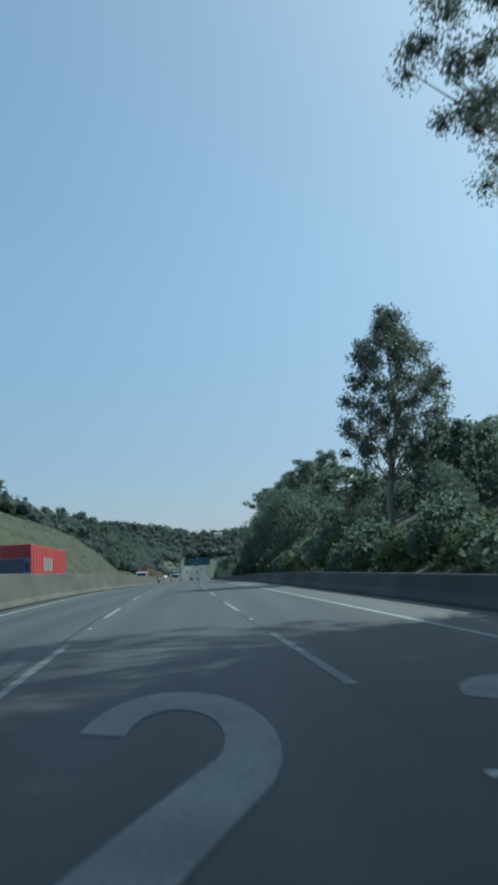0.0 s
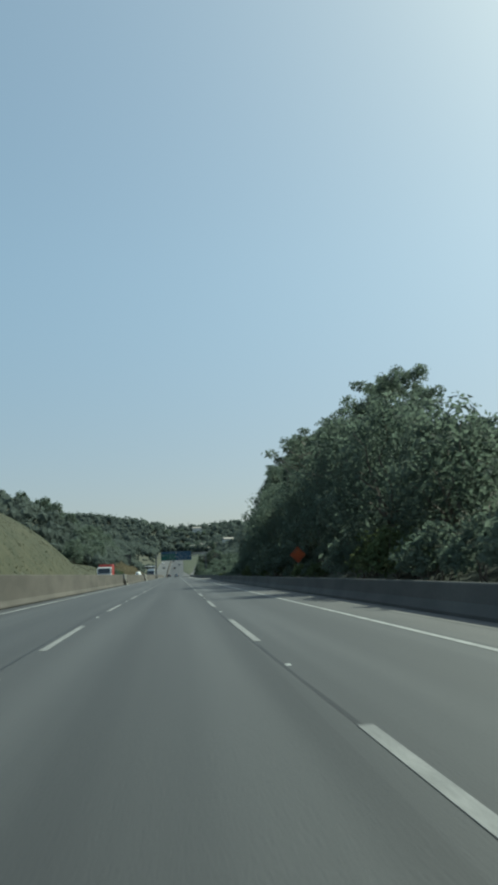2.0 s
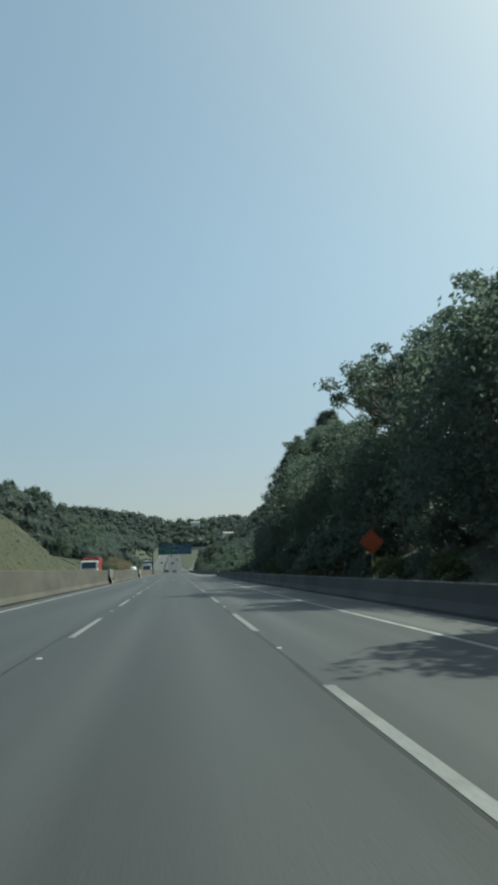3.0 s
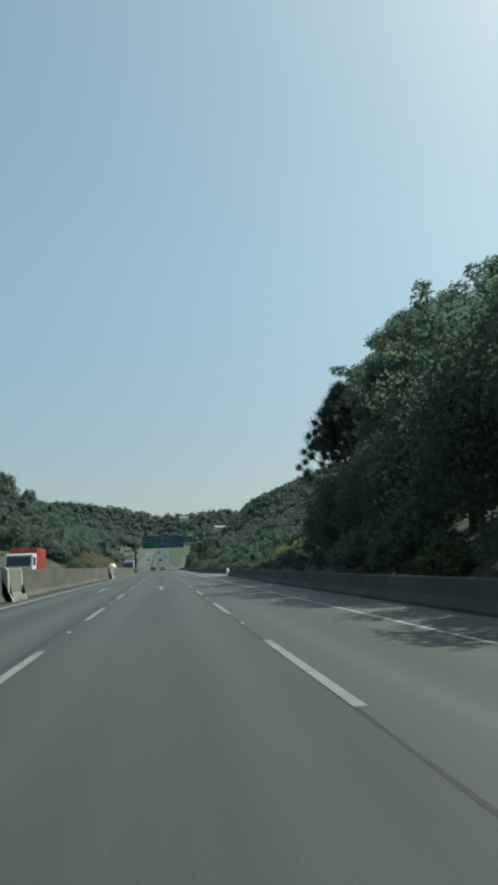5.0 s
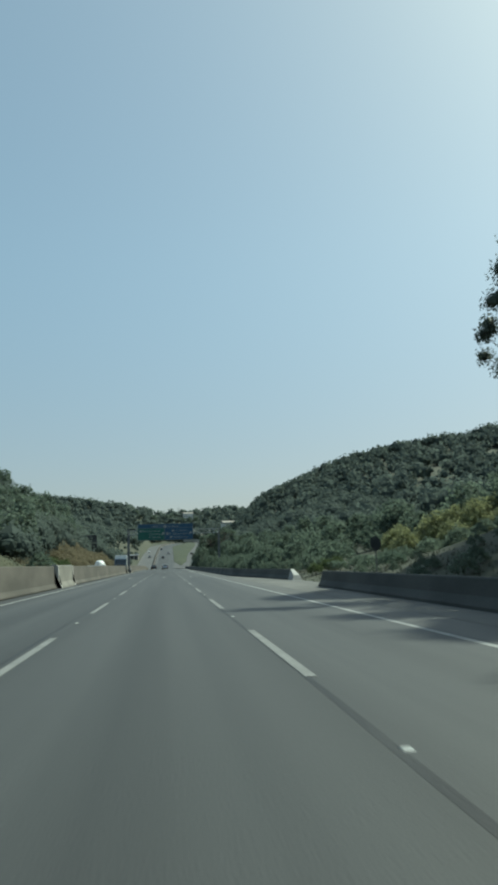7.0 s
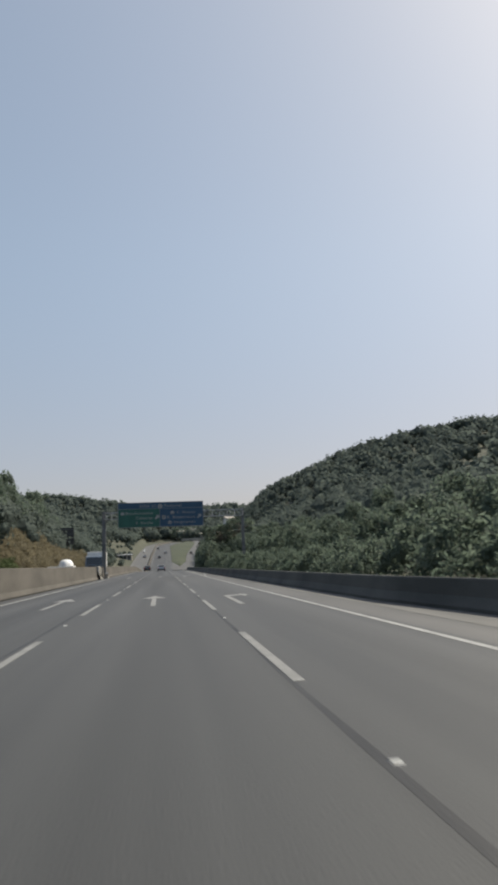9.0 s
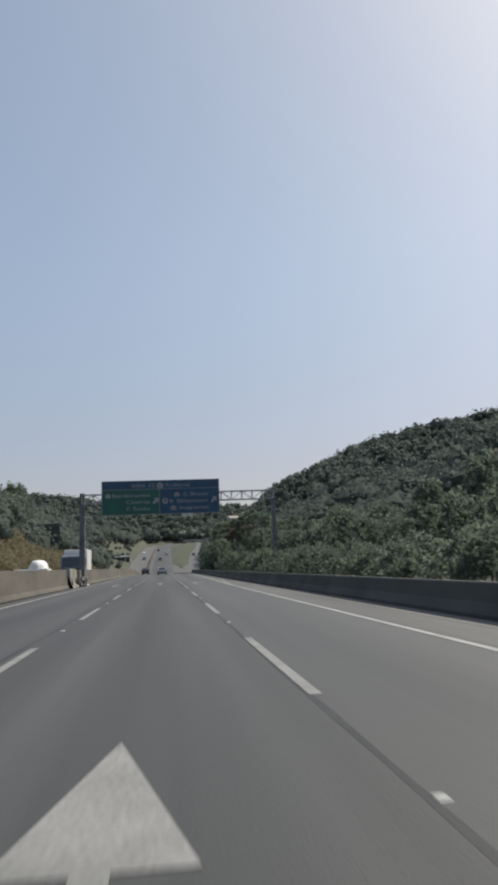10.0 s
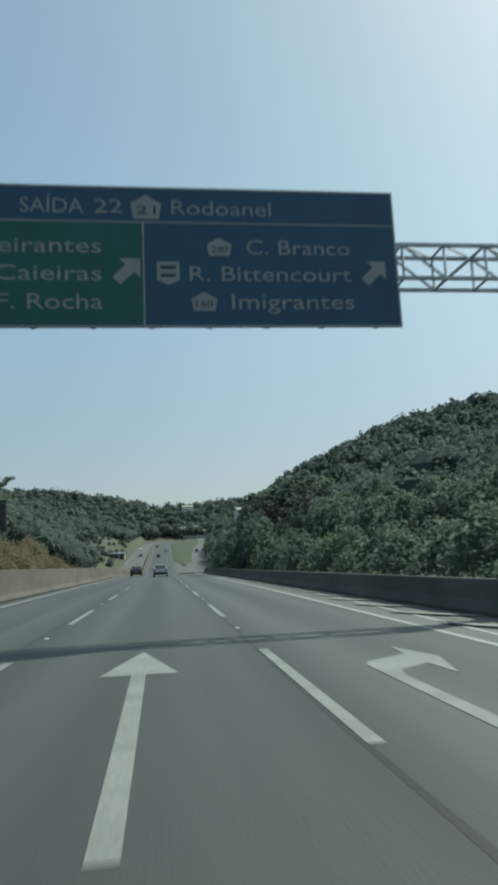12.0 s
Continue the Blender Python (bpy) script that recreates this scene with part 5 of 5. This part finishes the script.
def truck(name, label, cab_paint, box_paint, at, turn, length, height, marks=False):
    """A box lorry that points along +y: cab, box, chassis, wheels."""
    t = thing(name, label, "truck", at=at, turn=turn)
    w = 1.25
    y0, y1 = -length / 2, length / 2
    cab0 = y1 - 2.1
    part("chassis", Geo().box(-0.5, 0.5, y0, y1 - 0.3, 0.6, 0.95), BLACK, t)
    part("cargo_box", Geo().box(-w, w, y0, cab0 - 0.35, 1.05, height, 0.03), box_paint, t, "tall cargo box")
    for k in range(int((cab0 - 0.35 - y0) / 1.1)):
        for s in (-1, 1):
            part("box_rib", Geo().box(s * w - 0.02, s * w + 0.02, y0 + 0.5 + k * 1.1, y0 + 0.56 + k * 1.1, 1.08, height - 0.04), box_paint, t)
    g = Geo().add([(x, y, z) for x in (-w, w) for y, z in ((cab0, 0.7), (y1, 0.7), (y1, 1.75), (y1 - 0.28, 2.85), (cab0, 3.0))],
                  [(0, 1, 2, 3, 4), (9, 8, 7, 6, 5), (0, 5, 6, 1), (1, 6, 7, 2), (2, 7, 8, 3), (3, 8, 9, 4), (4, 9, 5, 0)])
    cab = part("cab", g, cab_paint, t)
    part("windscreen", Geo().add([(-w * 0.88, y1 + 0.006, 1.80), (w * 0.88, y1 + 0.006, 1.80), (w * 0.86, y1 - 0.245, 2.72), (-w * 0.86, y1 - 0.245, 2.72)], [(3, 2, 1, 0)]), GLASS, cab, "dark windscreen")
    part("grille", Geo().box(-0.8, 0.8, y1, y1 + 0.03, 0.95, 1.55), BLACK, cab)
    for s in (-1, 1):
        part("side_window", Geo().box(s * (w + 0.004) - 0.004, s * (w + 0.004) + 0.004, cab0 + 0.5, y1 - 0.45, 1.85, 2.6), GLASS, cab)
        part("headlamp", Geo().box(s * 0.98 - 0.2, s * 0.98 + 0.2, y1, y1 + 0.04, 0.98, 1.2), CLEAR_LENS, cab)
        ys_ = [y1 - 1.0, y0 + 1.2, y0 + 2.4] if length > 8 else [y1 - 1.0, y0 + 1.4]
        for y in ys_:
            wheel = part("wheel", Geo().tube([(s * (w - 0.32), y, 0.5), (s * (w - 0.02), y, 0.5)], [0.5, 0.5], 18), RUBBER, t, "black tyre")
            part("rim", Geo().tube([(s * (w - 0.03), y, 0.5), (s * (w + 0.0), y, 0.5)], [0.28, 0.25], 12), STEEL, wheel)
    if marks:
        # large white panel of lettering that cannot be read, as upright bars
        for s in (-1, 1):
            for k in range(4):
                part("lettering_bar", Geo().box(s * (w + 0.032) - 0.006, s * (w + 0.032) + 0.006, -1.9 + k * 0.95, -1.3 + k * 0.95, 1.95, 3.15), SIGN_WHITE, t, "white painted bar")
            part("lettering_bar", Geo().box(s * (w + 0.032) - 0.006, s * (w + 0.032) + 0.006, -1.9, 1.5, 1.55, 1.70), SIGN_WHITE, t, "white painted bar")
    return t


car("silver_car", "silver hatchback driving ahead in the middle lane", SILVER, (0.1, 356, 0), 0, 4.3, 1.8, 1.55)
car("dark_car", "dark hatchback driving ahead in the inner lane", BLACK_PAINT, (-3.5, 372, 0), 0, 3.9, 1.7, 1.5)
truck("container_truck", "red container truck with a dark blue cab on the opposite carriageway", BLUE_PAINT, RED_PAINT, (-13.2, 52.0, road_z(52)), 180, 17.0, 4.10, True)
truck("box_truck", "small red box truck on the opposite carriageway", WHITE_PAINT, RED_PAINT, (-13.0, 167, 0.05), 180, 7.5, 3.5)
truck("white_truck", "white box truck on the opposite carriageway", CAB_GREY, WHITE_PAINT, (-9.2, 296, 0.05), 180, 7.0, 3.6)
# small vehicles on the climb
for x, y, p, nm in ((-2.0, 610, BLACK_PAINT, "dark"), (1.6, 660, SILVER, "silver"), (-4.5, 740, BLACK_PAINT, "dark"), (-11.0, 620, BLACK_PAINT, "dark"), (-14.0, 700, WHITE_PAINT, "white")):
    car("distant_car", nm + " car on the climbing stretch of motorway", p, (x + road_x(y), y, road_z(y) + 0.06), 0 if x > -8 else 180, group="cars on the climb")
for dx in (5.0, 8.5):
    y = 640
    car("distant_car", "dark car on the exit ramp", BLACK_PAINT, (ramp_x(y) + dx, y, road_z(y) + 0.14 + 1.5 * ease(560, 900, y)), 0, group="cars on the ramp")

# ---- roadside furniture across the median ----
def rounded_diamond(half, y0, y1, r):
    """An upright square standing on its corner, with rounded corners, from y0 to y1."""
    out = []
    for k in range(4):
        a = math.pi / 2 * k
        c = (half - r * 1.414)
        for j in range(5):
            b = a - math.pi / 4 + math.pi / 2 * j / 4
            out.append((c * math.cos(a) + r * math.cos(b), c * math.sin(a) + r * math.sin(b)))
    n = len(out)
    return Geo().add([(x, y0, z) for x, z in out] + [(x, y1, z) for x, z in out],
                     [tuple(range(n)), tuple(range(2 * n - 1, n - 1, -1))] + [(k, n + k, n + (k + 1) % n, (k + 1) % n) for k in range(n)])


base = ground_z(10.84, 89.9)
ds = thing("warning_sign", "orange diamond road-works warning sign on a steel post", "road sign", at=(10.84, 89.9, base), turn=4)
up = 2.40 - base
post = Geo().tube([(0, 0.05, -0.4), (0, 0.05, up + 0.55)], [0.035, 0.035], 8)
part("post", post, STEEL, ds)
g = rounded_diamond(0.70, 0.0, 0.012, 0.06)
g.v = [(x, y, z + up) for x, y, z in g.v]
plate = part("panel", g, ORANGE_SHEET, ds, "faded orange diamond panel")
rim = Geo()
for k in range(4):
    p, q = [(0.60 * math.cos(math.pi / 2 * i), 0.60 * math.sin(math.pi / 2 * i)) for i in (k, k + 1)]
    rim.add([(p[0], -0.004, p[1] + up), (q[0], -0.004, q[1] + up), (q[0] * 0.955, -0.004, q[1] * 0.955 + up), (p[0] * 0.955, -0.004, p[1] * 0.955 + up)], [(0, 1, 2, 3)])
part("border", rim, BLACK, plate, "thin black border line")

base = ground_z(10.3, 176.0)
ms = thing("marker_sign", "small dark rounded sign on a thin post behind the barrier", "road sign", at=(10.3, 176.0, base))
up = 1.95 - base
part("post", Geo().tube([(0, 0.03, -0.4), (0, 0.03, up)], [0.03, 0.03], 8), GREY_STEEL, ms)
ring = [(0.27 * math.cos(k * math.pi / 10), 0.35 * math.sin(k * math.pi / 10)) for k in range(20)]
g = Geo().add([(x, 0, z + up) for x, z in ring] + [(x, 0.02, z + up) for x, z in ring], [tuple(range(20)), tuple(range(39, 19, -1))] + [(k, 20 + k, 20 + (k + 1) % 20, (k + 1) % 20) for k in range(20)])
part("panel", g, SIGN_BACK, ms, "dark rounded panel")

# white vehicle beside the opposite carriageway, its form invented as a sheeted trailer load
tl = thing("domed_vehicle", "white vehicle roof given the made-up form of a sheeted trailer load", "trailer", at=(-14.3, 301.5, 0.05))
part("bed", Geo().box(-2.6, 1.3, -1.3, 1.3, 1.45, 1.72, 0.03), WHITE_PAINT, tl, "flat white bed")
lv, lf = [], []
for i in range(9):
    e = math.pi / 2 * i / 8
    for k in range(28):
        a = 2 * math.pi * k / 28
        fold = 1 + 0.035 * math.sin(7 * a) * math.cos(e)
        lv.append((1.12 * math.cos(a) * math.cos(e) ** 0.7 * fold, 1.2 * math.sin(a) * math.cos(e) ** 0.7 * fold, 1.70 + 1.05 * math.sin(e)))
for i in range(8):
    lf += [(i * 28 + k, i * 28 + (k + 1) % 28, i * 28 + 28 + (k + 1) % 28, i * 28 + 28 + k) for k in range(28)]
part("sheet", Geo().add(lv, lf), WHITE_PAINT, tl, "white dome in place of a vehicle roof", smooth=True)
part("chassis", Geo().box(-2.3, 1.1, -0.5, 0.5, 0.75, 1.45), BLACK, tl)
for x in (-1.6, 0.6):
    for y in (-1.05, 1.05):
        wheel = part("wheel", Geo().tube([(x, y - 0.14, 0.45), (x, y + 0.14, 0.45)], [0.45, 0.45], 18), RUBBER, tl, "black tyre")
        part("rim", Geo().tube([(x, y - 0.15, 0.45), (x, y + 0.15, 0.45)], [0.24, 0.24], 12), STEEL, wheel)

bb = thing("road_sign", "large sign seen from its dark back on two posts", "road sign", at=(-23.5, 366, ground_z(-23.5, 366)))
z0 = 7.2 - ground_z(-23.5, 366)
part("panel", Geo().box(-2.4, 2.4, 0, 0.06, z0, z0 + 4.2), SIGN_BACK, bb, "dark grey panel back")
for x in (-1.5, 1.5):
    part("post", Geo().tube([(x, 0.14, -0.6), (x, 0.14, z0 + 4.1)], [0.09, 0.09], 8), STEEL, bb)
for k in range(4):
    part("rail", Geo().box(-2.35, 2.35, -0.05, -0.005, z0 + 0.4 + k * 1.1, z0 + 0.5 + k * 1.1), GREY_STEEL, bb)


def house(label, x, y, z, w, d, h, roof_h, turn, storeys=1, wall=PLASTER):
    t = thing("house", label, "house", "houses on the far slope", (x, y, z), turn)
    part("wall", Geo().box(-w / 2, w / 2, -d / 2, d / 2, -3, h), wall, t)
    o = 0.4
    part("roof", Geo().add([(-w / 2 - o, -d / 2 - o, h), (w / 2 + o, -d / 2 - o, h), (w / 2 + o, d / 2 + o, h), (-w / 2 - o, d / 2 + o, h), (-w / 2 - o, 0, h + roof_h), (w / 2 + o, 0, h + roof_h)],
                           [(0, 1, 5, 4), (2, 3, 4, 5), (0, 4, 3), (1, 2, 5), (3, 2, 1, 0)]), ROOF_TILE, t, "pale tile roof")
    n = max(2, int(w / 3))
    for s in range(storeys):
        for k in range(n):
            cx = -w / 2 + (k + 0.5) * w / n
            win = part("window", Geo().box(cx - 0.6, cx + 0.6, -d / 2 - 0.03, -d / 2 - 0.005, 1.0 + 2.9 * s, 2.2 + 2.9 * s), GLASS, t, "dark window")
            part("sill", Geo().box(cx - 0.7, cx + 0.7, -d / 2 - 0.10, -d / 2 - 0.005, 0.9 + 2.9 * s, 0.98 + 2.9 * s), PALE_CONCRETE, win)
    return t


rg = np.random.default_rng(31)
for x, y, w, h, s in ((22, 1010, 13, 6, 2), (36, 1016, 11, 6, 2), (44, 1004, 9, 3.2, 1), (58, 1000, 12, 6, 2), (10, 1024, 10, 3.2, 1), (70, 1012, 10, 3.4, 1), (-10, 1020, 9, 3.2, 1), (31, 1083, 13, 14, 4)):
    house("pale plastered house on the far wooded slope", x, y, ground_z(x, y) + 1.5, w, 8, h, 1.8, rg.normal() * 12, s)
house("small white house among the trees of the hillside", 47, 660, ground_z(47, 660) + 2, 9, 7, 5.0, 1.6, 10, 1)

# sheds and parked vans in the yard beyond the opposite carriageway
shed = thing("shed", "long low pale shed beyond the opposite carriageway", "shed", at=(-23.5, 604, road_z(600) + 0.6))
part("wall", Geo().box(-6.2, 6.2, -4, 4, -2, 2.6), CONCRETE, shed)
part("roof", Geo().add([(-6.6, -4.5, 2.6), (6.6, -4.5, 2.6), (6.6, 4.5, 3.1), (-6.6, 4.5, 3.1), (-6.6, -4.5, 2.8), (6.6, -4.5, 2.8), (6.6, 4.5, 3.3), (-6.6, 4.5, 3.3)],
                      [(3, 2, 1, 0), (4, 5, 6, 7), (0, 1, 5, 4), (1, 2, 6, 5), (2, 3, 7, 6), (3, 0, 4, 7)]), STEEL, shed)
for k in range(5):
    part("door", Geo().box(-5.6 + k * 2.4, -4.2 + k * 2.4, -4.05, -3.99, -0.2, 2.2), SIGN_BACK, shed, "dark doorway")

# overpass across the valley road
bridge = thing("overpass", "grey concrete overpass across the climbing road", "bridge", at=(0, 905, 0))
bz = road_z(905) + 2.4
part("deck", Geo().box(20, 110, -5, 5, bz, bz + 1.5, 0.1), CONCRETE, bridge, "concrete deck")
for y in (-4.9, 4.6):
    part("parapet", Geo().box(20, 110, y, y + 0.3, bz + 1.5, bz + 2.4), CONCRETE, bridge)
for x in (21.5, 30, 52):
    part("pier", Geo().box(x - 1.0, x + 1.0, -3.5, 3.5, ground_z(x, 905) - 2, bz, 0.1), CONCRETE, bridge)
